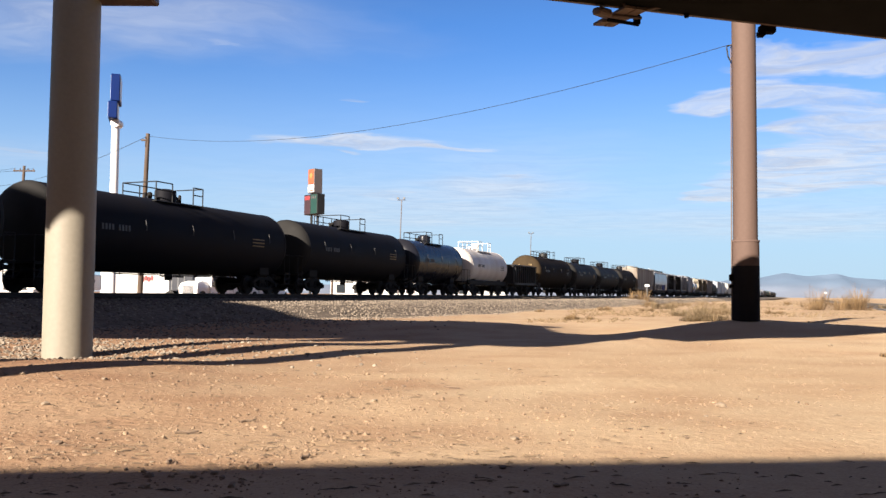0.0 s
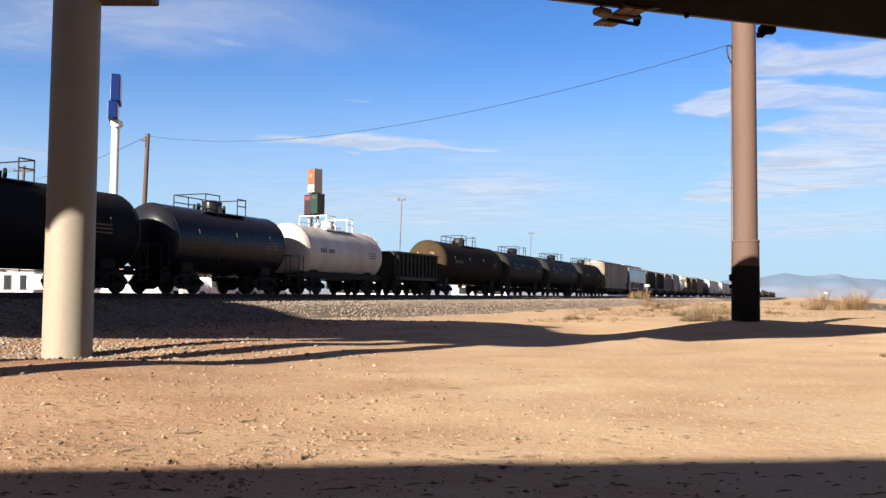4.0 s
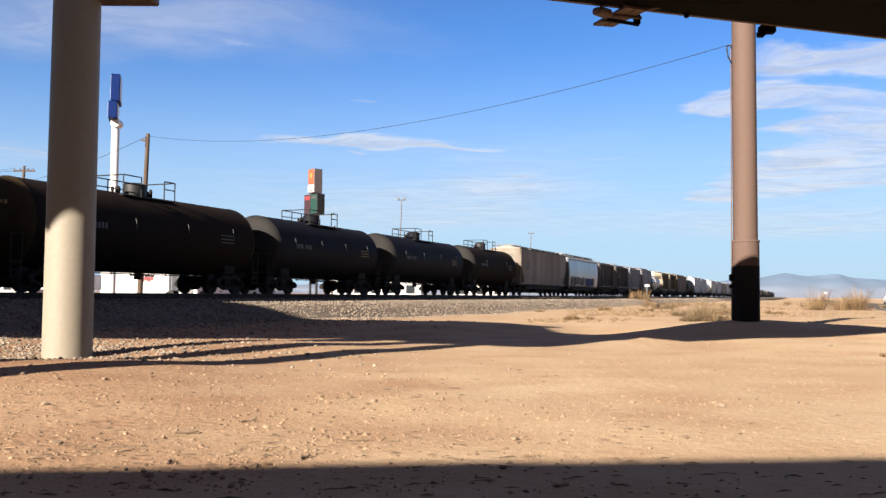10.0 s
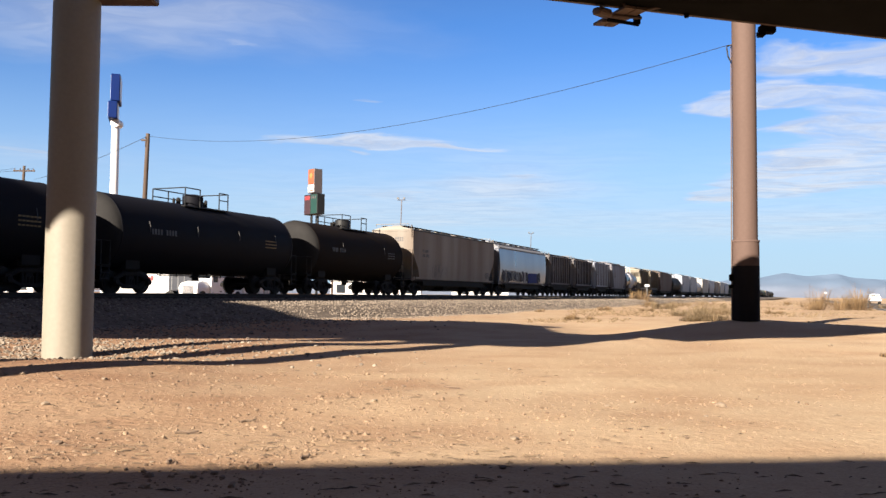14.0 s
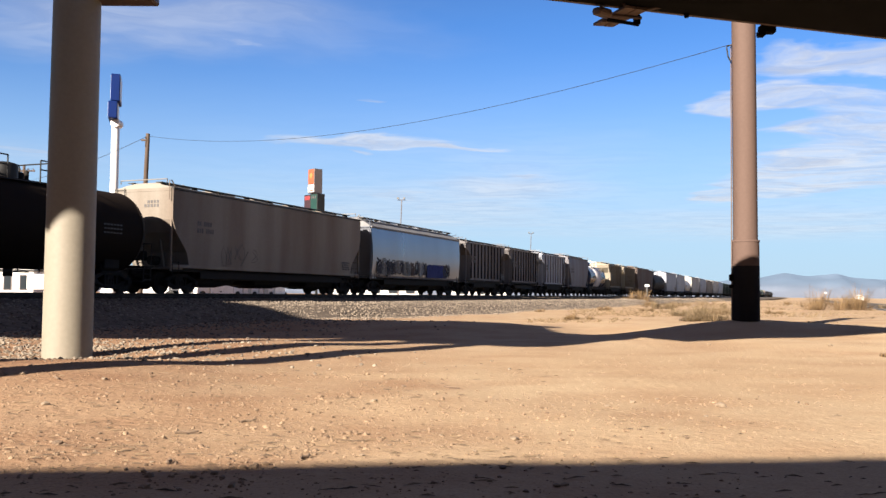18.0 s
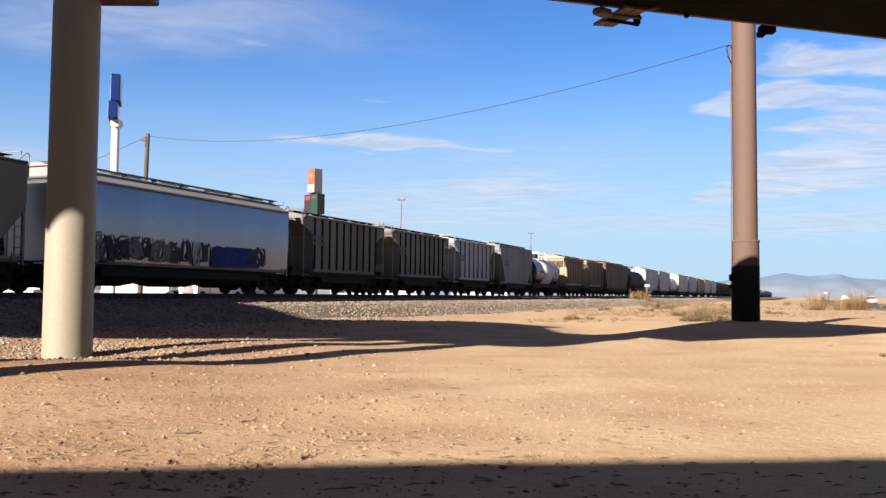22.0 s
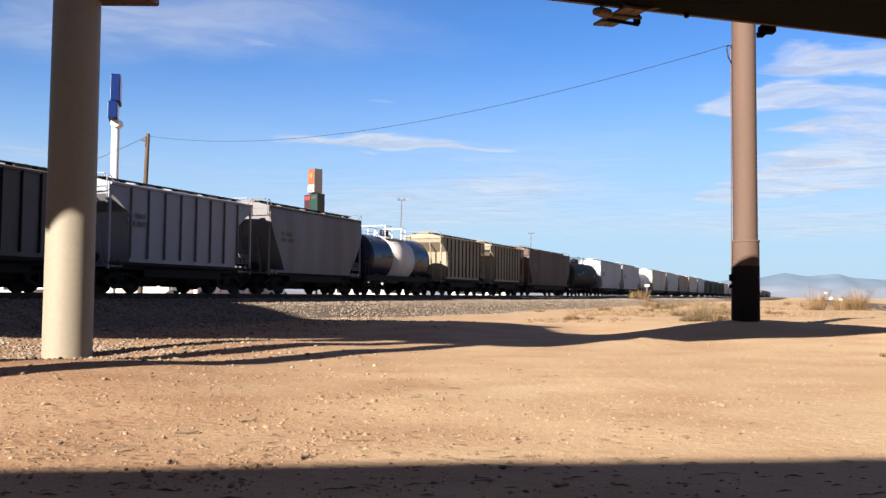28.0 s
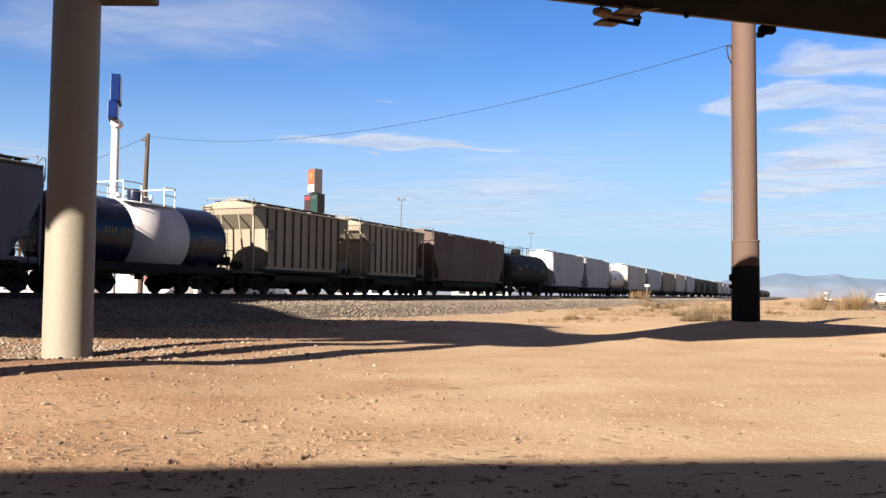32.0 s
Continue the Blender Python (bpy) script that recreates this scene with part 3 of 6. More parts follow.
def ladder(bm, x, y, z0, z1, w=0.42, axis="x", r=0.018):
    dx, dy = (w / 2, 0) if axis == "x" else (0, w / 2)
    for sg in (-1, 1):
        rod(bm, (x + sg * dx, y + sg * dy, z0), (x + sg * dx, y + sg * dy, z1), r * 1.3, n=6)
    k = max(2, int((z1 - z0) / 0.36))
    for i in range(k + 1):
        z = z0 + 0.08 + (z1 - z0 - 0.16) * i / k
        rod(bm, (x - dx, y - dy, z), (x + dx, y + dy, z), r, n=6)


def bars(bm, x, y, z, w, h, count, gap, tall=0.12):
    """Writing that cannot be read, as small upright bars in rows on a side."""
    n = int(w / (h * 0.75))
    for row in range(count):
        for i in range(n):
            if (i * 7 + row * 3) % 5 == 4:
                continue
            box(bm, x + i * h * 0.75, y, z - row * gap, h * 0.5, 0.012, h)


def tank_car(L, R, body, label, band=None, rails="iron_black", dome_r=0.45, straps=5, mark="lettering_white", frame_sill=False):
    car = thing("tank_car", label, "tank car", "cars of the freight train")
    half = L / 2
    zc = 0.80 + R
    hl = half - 0.60
    head = 0.62
    prof = [(-hl, 0)]
    for i in range(1, 8):
        a = i / 8 * math.pi / 2
        prof.append((-hl + head * (1 - math.cos(a)), R * math.sin(a) ** 0.8))
    body_x = hl - head
    bm = bmesh.new()
    lathe_x(bm, [(-body_x, R), (0, R), (body_x, R)], zc, 48)
    shell = part("tank_shell", bm, M[body], car)
    for sg in (-1, 1):
        bm = bmesh.new()
        lathe_x(bm, [(sg * -x, r) for x, r in prof] + [(sg * body_x, R)], zc, 48)
        part("tank_head", bm, M["head_sunlit_tan" if body == "tank_brown" and straps == 4 else "head_sunlit" if body in ("tank_black", "tank_brown") else body], shell, "domed tank head")
    if band:
        bm = bmesh.new()
        lathe_x(bm, [(band[0] - 0.001, R + 0.001), (band[0], R + 0.012), (band[1], R + 0.012), (band[1] + 0.001, R + 0.001)], zc, 48)
        part("paint_band", bm, M["band_white"], shell, "broad white band round the tank")
    # girth welds and handles along the side
    for i in range(straps):
        x = -body_x + 2 * body_x * (i + 0.5) / straps
        bm = bmesh.new()
        path_rod(bm, [(x, -(R + 0.05) * math.cos(radians(a)), zc + (R + 0.05) * math.sin(radians(a))) for a in (2, 7, 12, 17)], 0.014)
        part("grab_iron", bm, M["lettering_white" if mark == "lettering_white" else rails], car, "thin pale grab iron")
    for sg in (-1, 1):
        bm = bmesh.new()
        lathe_x(bm, [(sg * body_x - 0.03, R + 0.001), (sg * body_x - 0.025, R + 0.014), (sg * body_x + 0.025, R + 0.014), (sg * body_x + 0.03, R + 0.001)], zc, 48)
        part("head_ring", bm, M[body], shell)
        # saddle and stub sill with the end platform
        bm = bmesh.new()
        box(bm, sg * (half - 1.7), 0, 0.86, 1.9, 0.55, 0.30, 0.03)
        box(bm, sg * (half - 0.62), 0, 1.03, 0.5, 2.7, 0.06, 0.01)
        box(bm, sg * (half - 2.3), 0, 0.96, 0.9, 2.0, 0.26, 0.04)
        for y in (-1, 1):
            box(bm, sg * (half - 2.3), y * 0.95, 1.12, 0.8, 0.3, 0.45, 0.03)
        part("saddle", bm, M["running_gear"], car)
        bm = bmesh.new()
        for y in (-1.3, 1.3):
            path_rod(bm, [(sg * (half - 0.4), y, 1.05), (sg * (half - 0.4), y, 1.95), (sg * (half - 0.85), y, 1.95), (sg * (half - 0.85), y, 1.05)], 0.02)
            ladder(bm, sg * (half - 0.62), y, 0.45, 1.05, 0.4)
        rod(bm, (sg * (half - 0.4), -1.3, 1.95), (sg * (half - 0.4), 1.3, 1.95), 0.02, n=6)
        part("end_handrail", bm, M["iron_black"], car)
    bm = bmesh.new()
    zt = zc + R
    lathe_z(bm, [(dome_r, zt - 0.12), (dome_r, zt + 0.38), (dome_r * 0.96, zt + 0.44), (dome_r * 0.5, zt + 0.50)], 20, 0.1, 0)
    part("valve_housing", bm, M[body if body != "tank_brown" else "iron_black"], car, "round valve housing on the tank top")
    for x, r, h in ((-0.75, 0.10, 0.25), (0.85, 0.14, 0.22), (1.15, 0.07, 0.32), (-1.05, 0.06, 0.2)):
        bm = bmesh.new()
        lathe_z(bm, [(r, zt - 0.08), (r, zt + h), (r * 0.4, zt + h + 0.05)], 10, x, 0.1)
        part("valve", bm, M["running_gear" if rails == "iron_black" else rails], car)
    # platform round the housing with its railing
    for y in (-0.72, 0.72):
        bm = bmesh.new()
        box(bm, 0, y, zt - 0.16, 3.0, 0.30, 0.04, 0.01)
        for x in (-1.3, 0, 1.3):
            rod(bm, (x, y * 1.05, zt - 0.18), (x, y * 0.8, zt - 0.62), 0.025, n=6)
        part("top_walkway", bm, M[rails], car)
    bm = bmesh.new()
    ht = zt + 0.62
    for y in (-0.86, 0.86):
        for x in (-1.5, -0.5, 0.5, 1.5):
            if y < 0 and x == 0.5:
                continue
            rod(bm, (x, y, zt - 0.18), (x, y, ht), 0.026, n=6)
        for z in (ht, zt + 0.3):
            if y < 0:
                rod(bm, (-1.5, y, z), (-0.5, y, z), 0.026, n=6)
                rod(bm, (0.5 + 0.35, y, z), (1.5, y, z), 0.026, n=6)
            else:
                rod(bm, (-1.5, y, z), (1.5, y, z), 0.026, n=6)
    for x in (-1.5, 1.5):
        rod(bm, (x, -0.86, ht), (x, 0.86, ht), 0.026, n=6)
    rod(bm, (0.85, -0.86, zt - 0.18), (0.85, -0.86, ht), 0.026, n=6)
    part("top_railing", bm, M[rails], car)
    bm = bmesh.new()
    rod(bm, (0.4, 0, zc - R - 0.25), (0.4, 0, zc - R + 0.1), 0.16, n=12)
    rod(bm, (-0.5, -0.4, zc - R - 0.1), (0.9, -0.4, zc - R - 0.1), 0.03, n=6)
    for i in range(7):
        x = -half * 0.42 + i * half * 0.14
        rod(bm, (x, -0.9, zc - R + 0.12), (x, -0.9, zc - R - 0.12), 0.025, n=6)
    rod(bm, (-half * 0.45, -0.9, zc - R - 0.06), (half * 0.45, -0.9, zc - R - 0.06), 0.025, n=6)
    part("bottom_outlet", bm, M["running_gear"], car)
    if frame_sill:
        for y in (-1, 1):
            bm = bmesh.new()
            box(bm, 0, y * 1.15, 1.0, 2 * half - 1.6, 0.2, 0.36, 0.03)
            part("side_sill", bm, M["running_gear"], car)
        for y in (-1, 1):
            bm = bmesh.new()
            box(bm, 0, y * 0.75, 1.15, body_x * 1.6, 0.5, 0.5, 0.08)
            part("tank_cradle", bm, M["running_gear"], car)
    if mark:
        bm = bmesh.new()
        n = 9
        for i in range(n):
            if i == 4:
                continue
            th = radians(3)
            box(bm, 0, 0, 0, 0.10, 0.012, 0.22, 0, Matrix.Translation((-body_x * 0.72 + i * 0.17, -(R + 0.006) * math.cos(th), zc + (R + 0.006) * math.sin(th))) @ Matrix.Rotation(-th, 4, "X"))
        part("reporting_mark", bm, M[mark], car, "row of small pale lettering bars")["kind"] = "stuff"
        bm = bmesh.new()
        for i in range(6):
            for k in range(3):
                th = radians(6 - 5.5 * k)
                box(bm, 0, 0, 0, 0.12, 0.012, 0.055, 0, Matrix.Translation((body_x * 0.62 + i * 0.16, -(R + 0.006) * math.cos(th), zc + (R + 0.006) * math.sin(th))) @ Matrix.Rotation(-th, 4, "X"))
        part("data_stencil", bm, M["lettering_yellow" if body in ("tank_black", "tank_gloss") else mark], car, "block of tiny stencilled bars")["kind"] = "stuff"
    if body == "tank_brown" and straps == 4:
        bm = bmesh.new()
        for i in range(7):
            if i != 3:
                box(bm, -hl + 0.075, -0.7 + i * 0.2, zc + 0.62, 0.03, 0.12, 0.15)
        part("end_mark", bm, M["lettering_yellow"], car, "short yellow row of lettering bars on the tank head")["kind"] = "stuff"
    running_gear(car, half, half - 2.3)
    return car


def hopper_car(L, side, body, label, rib_mat=None, top=4.28, ribs=0, bays=3, roof=0.22, gutter=False, mark="lettering_dark", graffiti=0):
    """A covered hopper: smooth, ribbed or round-sided, with sloped ends and open end platforms."""
    car = thing("covered_hopper", label, "hopper car", "cars of the freight train")
    half = L / 2
    xt = half - 0.75
    bm = bmesh.new()
    if side == "round":
        lv = []
        for i in range(11):
            t = i / 10
            z = 1.15 + (top - 1.15) * t
            w = 1.42 + 0.15 * math.sin(math.pi * (0.15 + 0.75 * t)) if t < 1 else 1.40
            cutx = 1.35 * max(0, (0.75 - t) / 0.75) ** 1.2
            lv.append((z, -xt + cutx, xt - cutx, w))
    elif side == "barrel":
        lv = []
        for i in range(15):
            t = i / 14
            z = 1.12 + (top - 1.12) * t
            lv.append((z, -xt + 0.12 * (1 - t), xt - 0.12 * (1 - t), 1.40 + 0.15 * math.sin(math.pi * (0.12 + 0.80 * t))))
    elif side == "ribbed":
        lv = [(1.12, -xt + 1.15, xt - 1.15, 1.42), (2.0, -xt + 1.05, xt - 1.05, 1.44), (3.1, -xt + 0.95, xt - 0.95, 1.45), (top - 0.40, -xt + 0.12, xt - 0.12, 1.45), (top, -xt, xt, 1.45)]
    else:
        lv = [(1.12, -xt + 1.15, xt - 1.15, 1.46), (1.7, -xt + 0.95, xt - 0.95, 1.5), (2.5, -xt + 0.22, xt - 0.22, 1.52), (3.0, -xt, xt, 1.52), (top - 0.12, -xt, xt, 1.52), (top, -xt, xt, 1.46)]
    loft_boxes(bm, lv)
    if side in ("round", "barrel"):
        bm.normal_update()
        for f in bm.faces:
            f.smooth = abs(f.normal.y) > 0.5
        for e in bm.edges:
            e.smooth = len({f.smooth for f in e.link_faces}) == 1
    shell = part("body", bm, M[body], car)
    bm = bmesh.new()
    loft_boxes(bm, [(top + 0.004, -xt, xt, lv[-1][3]), (top + roof * 0.7, -xt + 0.02, xt - 0.02, 0.85), (top + roof, -xt + 0.02, xt - 0.02, 0.4)])
    part("roof", bm, M["roof_grey" if body == "silver" else "roof_dust" if body == "hopper_grey" else body], car)
    # eaves channel, roof walk and hatches
    for y in (-1, 1):
        bm = bmesh.new()
        box(bm, 0, y * (lv[-1][3] + 0.03), top - 0.03, 2 * xt, 0.10, 0.10, 0.015)
        part("eave", bm, M["roof_grey" if body == "silver" else "walk_iron" if body in ("hopper_grey", "hopper_blue") else body], shell)
        bm = bmesh.new()
        box(bm, 0, y * 0.72, top + roof + 0.035, 2 * xt - 0.1, 0.30, 0.03, 0.005)
        for i in range(9):
            x = -xt + 0.4 + (2 * xt - 0.8) * i / 8
            box(bm, x, y * 0.72, top + roof - 0.02, 0.05, 0.3, 0.10)
        part("roof_walk", bm, M["roof_grey" if body == "silver" else "walk_iron"], car)
    nh = 5 if L > 14 else 4
    for i in range(nh):
        bm = bmesh.new()
        x = -xt + (2 * xt) * (i + 0.5) / nh
        box(bm, x, 0, top + roof + 0.05, min(1.8, 2 * xt / nh - 0.5), 0.75, 0.14, 0.04)
        for k in (-0.4, 0.4):
            box(bm, x + k, 0, top + roof + 0.13, 0.06, 0.8, 0.05)
        part("roof_hatch", bm, M[body], car)
    if ribs:
        bm = bmesh.new()
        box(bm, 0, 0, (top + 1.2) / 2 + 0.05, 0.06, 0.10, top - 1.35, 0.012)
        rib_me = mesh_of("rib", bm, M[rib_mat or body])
        for sg in (-1, 1):
            for i in range(ribs):
                x = -xt + 1.10 + (2 * xt - 2.2) * i / (ribs - 1)
                r = new("rib", rib_me)
                r.parent = car
                r.matrix_basis = Matrix.Translation((x, sg * 1.485, 0))
    # side sills, end platforms, corner posts, ladders
    for y in (-1, 1):
        bm = bmesh.new()
        box(bm, 0, y * 1.40, 1.11, 2 * half - 1.5, 0.14, 0.14, 0.02)
        part("side_sill", bm, M["running_gear" if side == "ribbed" else "hopper_dark" if body == "silver" else body], car)
        bm = bmesh.new()
        box(bm, 0, y * 1.30, 0.83, 2 * half - 5.6, 0.10, 0.42, 0.02)
        box(bm, 0, y * 1.30, 0.97, 2 * half - 1.7, 0.10, 0.14, 0.02)
        part("underframe", bm, M["running_gear"], car, "dark deep underframe girder")
    bm = bmesh.new()
    box(bm, 0, 0, 0.86, 2 * half - 1.4, 0.7, 0.46, 0.03)
    part("centre_sill", bm, M["running_gear"], car)
    for y in (-1, 1):
        bm = bmesh.new()
        box(bm, 0, y * 1.05, 0.80, 2 * xt - 6.4, 0.12, 0.42, 0.02)
        part("brake_rigging", bm, M["running_gear"], car)
    for sg in (-1, 1):
        bm = bmesh.new()
        box(bm, sg * (half - 1.15), 0, 1.02, 0.9, 2.8, 0.08, 0.01)
        for y in (-1.42, 1.42):
            box(bm, sg * (xt - 0.04), y, (top + 0.9) / 2, 0.09, 0.09, top - 0.9, 0.01)
        box(bm, sg * (xt - 0.04), 0, top - 0.06, 0.10, 2.9, 0.14, 0.01)
        for y in (-0.5, 0.5):
            rod(bm, (sg * (xt - 0.1), y, top - 0.15), (sg * (xt - 0.75), y, 1.05), 0.05, n=6)
        part("end_frame", bm, M[body], car)
        bm = bmesh.new()
        ladder(bm, sg * (xt + 0.07), -1.15 * sg, 0.7, top + 0.05, 0.45, "y", 0.014)
        part("end_ladder", bm, M["walk_iron"], car)
        bm = bmesh.new()
        ladder(bm, sg * (xt - 0.3), -1.47, 0.5, 1.3, 0.40, "x", 0.014)
        part("side_ladder", bm, M["running_gear"], car)
        bm = bmesh.new()
        path_rod(bm, [(sg * (xt - 0.3), -1.42, top), (sg * xt, -1.42, top + 0.30), (sg * (xt + 0.12), -1.42, top + 0.28), (sg * (xt + 0.12), -1.42, top - 0.5)], 0.022)
        path_rod(bm, [(sg * xt, -1.2, top + roof), (sg * xt, -1.2, top + 0.36), (sg * xt, 1.2, top + 0.36), (sg * xt, 1.2, top + roof)], 0.022)
        part("roof_grab_rail", bm, M[body], car)
        bm = bmesh.new()
        box(bm, sg * (half - 1.1), 0.4, 1.55, 0.35, 0.5, 0.4, 0.05)
        rod(bm, (sg * (half - 1.3), -0.3, 1.35), (sg * (half - 0.9), -0.3, 1.35), 0.2, n=12)
        part("brake_gear", bm, M["running_gear"], car)
    for i in range(bays):
        bm = bmesh.new()
        x = (i - (bays - 1) / 2) * (2 * xt - 5.2) / max(1, bays - 0.6)
        wl = (2 * xt - 5.0) / bays / 2
        loft_boxes(bm, [(0.26, x - 0.5, x + 0.5, 0.6), (0.42, x - wl * 0.75, x + wl * 0.75, 0.9), (1.15, x - wl, x + wl, 1.28)])
        part("hopper_bay", bm, M["running_gear"], car)
    if mark:
        bm = bmesh.new()
        w = {"ribbed": 1.55, "round": 1.585, "smooth": 1.525, "barrel": 1.555}[side]
        bars(bm, -xt * 0.80, -w, 2.95, 1.2, 0.19, 2, 0.30)
        bars(bm, xt * 0.74, -w, 1.75, 0.9, 0.08, 4, 0.12)
        part("reporting_mark", bm, M[mark], car, "rows of small lettering bars")["kind"] = "stuff"
    if mark and side == "smooth":
        bm = bmesh.new()
        for r in range(2):
            for i in range(4 + (r % 2)):
                box(bm, -xt - 0.006, -0.75 + i * 0.16, top - 0.55 - r * 0.16, 0.012, 0.10, 0.07 if r > 1 else 0.12)
        part("end_mark", bm, M[mark], car, "block of lettering bars on the car end")["kind"] = "stuff"
    if graffiti:
        rg = random.Random(graffiti)
        w = {"smooth": 1.53, "barrel": 1.535}.get(side, 1.585)
        big = graffiti == 3
        x = -xt * (0.62 if not big else 0.88)
        for k in range(5 if not big else 14):
            if big and k == 12:
                x += 2.9
            hue = rg.choice(["graffiti_dark", "graffiti_dark", "graffiti_brown", "scrawl_grey", "graffiti_white"]) if big else "scrawl_grey"
            for stroke in range(1 if not big else 4):
                bm = bmesh.new()
                a0, cx, cz, rx, rz = rg.uniform(0, 6.28), x + rg.uniform(0, 0.35), rg.uniform(1.58, 1.86), rg.uniform(0.18, 0.42), rg.uniform(0.28, 0.50)
                fx, fz = rg.choice((1, 2, 3)), rg.choice((1, 2, 3))
                pts = [(cx + rx * math.sin(fx * t * 0.42 + a0), -w - 0.004, cz + rz * math.cos(fz * t * 0.42)) for t in range(14)]
                path_rod(bm, pts, 0.014 if not big else rg.uniform(0.03, 0.075), 6)
                for v in bm.verts:
                    v.co.y = -w - 0.004 + (v.co.y + w + 0.004) * 0.12
                part("graffiti_letter", bm, M[hue], car, "sprayed scrawl of curling strokes")
            x += 0.62
        if graffiti == 3:
            x -= 4.45
            bm = bmesh.new()
            edge = [1.98, 2.10, 2.02, 2.14, 2.05, 2.16, 2.08, 2.12, 1.96]
            loop = [(x + 0.3 + i * 0.41, -w - 0.004, z) for i, z in enumerate(edge)] + [(x + 3.62, -w - 0.004, 1.18), (x + 0.25, -w - 0.004, 1.16)]
            front = [bm.verts.new(p) for p in loop]
            back = [bm.verts.new((p[0], p[1] + 0.02, p[2])) for p in loop]
            bm.faces.new(front)
            bm.faces.new(back[::-1])
            for i in range(len(loop)):
                bm.faces.new((front[i], front[(i + 1) % len(loop)], back[(i + 1) % len(loop)], back[i]))
            part("graffiti_block", bm, M["graffiti_blue"], car, "solid block of blue sprayed paint")
    running_gear(car, half, half - 1.9)
    return car


def gondola_car(L, body, label, top=2.95):
    car = thing("gondola_car", label, "gondola car", "cars of the freight train")
    half = L / 2
    xt = half - 0.65
    bm = bmesh.new()
    box(bm, 0, 0, 1.1, 2 * xt, 2.9, 0.14, 0.01)
    part("floor_pan", bm, M[body], car)
    for y in (-1, 1):
        bm = bmesh.new()
        box(bm, 0, y * 1.44, (top + 1.05) / 2, 2 * xt, 0.05, top - 1.05, 0.01)
        part("side_panel", bm, M[body], car)
        bm = bmesh.new()
        box(bm, 0, y * 1.48, top, 2 * xt + 0.1, 0.18, 0.12, 0.02)
        box(bm, 0, y * 1.48, 1.05, 2 * xt, 0.12, 0.22, 0.02)
        part("top_rail", bm, M[body], car)
    for sg in (-1, 1):
        bm = bmesh.new()
        box(bm, sg * xt, 0, (top + 1.05) / 2, 0.06, 2.9, top - 1.05, 0.01)
        for z in (1.5, 2.0, 2.5, top):
            box(bm, sg * (xt + 0.05), 0, z, 0.10, 2.95, 0.12, 0.02)
        part("end_panel", bm, M[body], car)
        bm = bmesh.new()
        ladder(bm, sg * (xt - 0.3), -1.56, 0.6, top, 0.42)
        part("side_ladder", bm, M["iron_black"], car)
    bm = bmesh.new()
    box(bm, 0, 0, (top + 1.1) / 2, 0.10, 0.14, top - 1.15, 0.02)
    me = mesh_of("rib", bm, M[body])
    for sg in (-1, 1):
        for i in range(11):
            r = new("rib", me)
            r.parent = car
            r.matrix_basis = Matrix.Translation((-xt + 0.35 + (2 * xt - 0.7) * i / 10, sg * 1.52, 0))
    bm = bmesh.new()
    box(bm, 0, 0, 0.92, 2 * half - 1.3, 0.6, 0.3, 0.03)
    part("centre_sill", bm, M["running_gear"], car)
    bm = bmesh.new()
    bars(bm, -xt * 0.6, -1.475, 2.3, 1.5, 0.2, 1, 0.3)
    part("reporting_mark", bm, M["lettering_white"], car)["kind"] = "stuff"
    running_gear(car, half, half - 1.9)
    return car


def box_car(L, body, label, top=4.5):
    car = thing("boxcar", label, "boxcar", "cars of the freight train")
    half = L / 2
    xt = half - 0.65
    bm = bmesh.new()
    loft_boxes(bm, [(1.05, -xt, xt, 1.45), (top - 0.25, -xt, xt, 1.48), (top - 0.1, -xt, xt, 1.42), (top, -xt, xt, 0.5)])
    part("body", bm, M[body], car)
    for y in (-1, 1):
        bm = bmesh.new()
        box(bm, 0, y * 1.52, 2.65, 3.0, 0.08, 2.9, 0.02)
        for x in (-1.0, 0, 1.0):
            rod(bm, (x, y * 1.58, 1.3), (x, y * 1.58, 4.0), 0.03, n=6)
        part("sliding_door", bm, M[body], car)
        bm = bmesh.new()
        for i in range(12):
            x = -xt + 0.2 + (2 * xt - 0.4) * i / 11
            if abs(x) > 1.7:
                box(bm, x, y * 1.50, (top + 0.8) / 2, 0.09, 0.08, top - 1.3)
        part("side_posts", bm, M[body], car)
    bm = bmesh.new()
    box(bm, 0, 0, 0.9, 2 * half - 1.3, 1.2, 0.3, 0.03)
    part("centre_sill", bm, M["running_gear"], car)
    for sg in (-1, 1):
        bm = bmesh.new()
        ladder(bm, sg * (xt + 0.05), -1.1, 0.8, top - 0.2, 0.42, "y")
        part("end_ladder", bm, M["iron_black"], car)
    running_gear(car, half, half - 2.2)
    return car


PROTO = {}


def place(kind, s0, s1, make):
    """A car between two coupling lines; the first of a kind is built, later ones are copied."""
    if kind in PROTO:
        car = copy_thing(PROTO[kind], Matrix.Identity(4))
    else:
        car = PROTO[kind] = make(s1 - s0)
    CARS.append((car, (s0 + s1) / 2))
    return car


BT = "long black steel tank car, dusty, with pale grab irons"
place("tank_a", 31.2, 47.8, lambda L: tank_car(L, 1.56, "tank_black", BT, straps=5))
place("tank_a0", 14.5, 31.2, lambda L: tank_car(L, 1.56, "tank_black", BT, straps=5))
place("tank_b", 47.8, 62.0, lambda L: tank_car(L, 1.54, "tank_black", BT, straps=4))
place("tank_c", 62.0, 72.4, lambda L: tank_car(L, 1.48, "tank_gloss", "short glossy black tank car with a brownish dusty side", straps=3))
place("tank_w", 72.4, 83.2, lambda L: tank_car(L, 1.46, "tank_white", "short dirty white tank car with white railing", rails="white_iron", straps=0, mark="lettering_dark", dome_r=0.34, frame_sill=True))
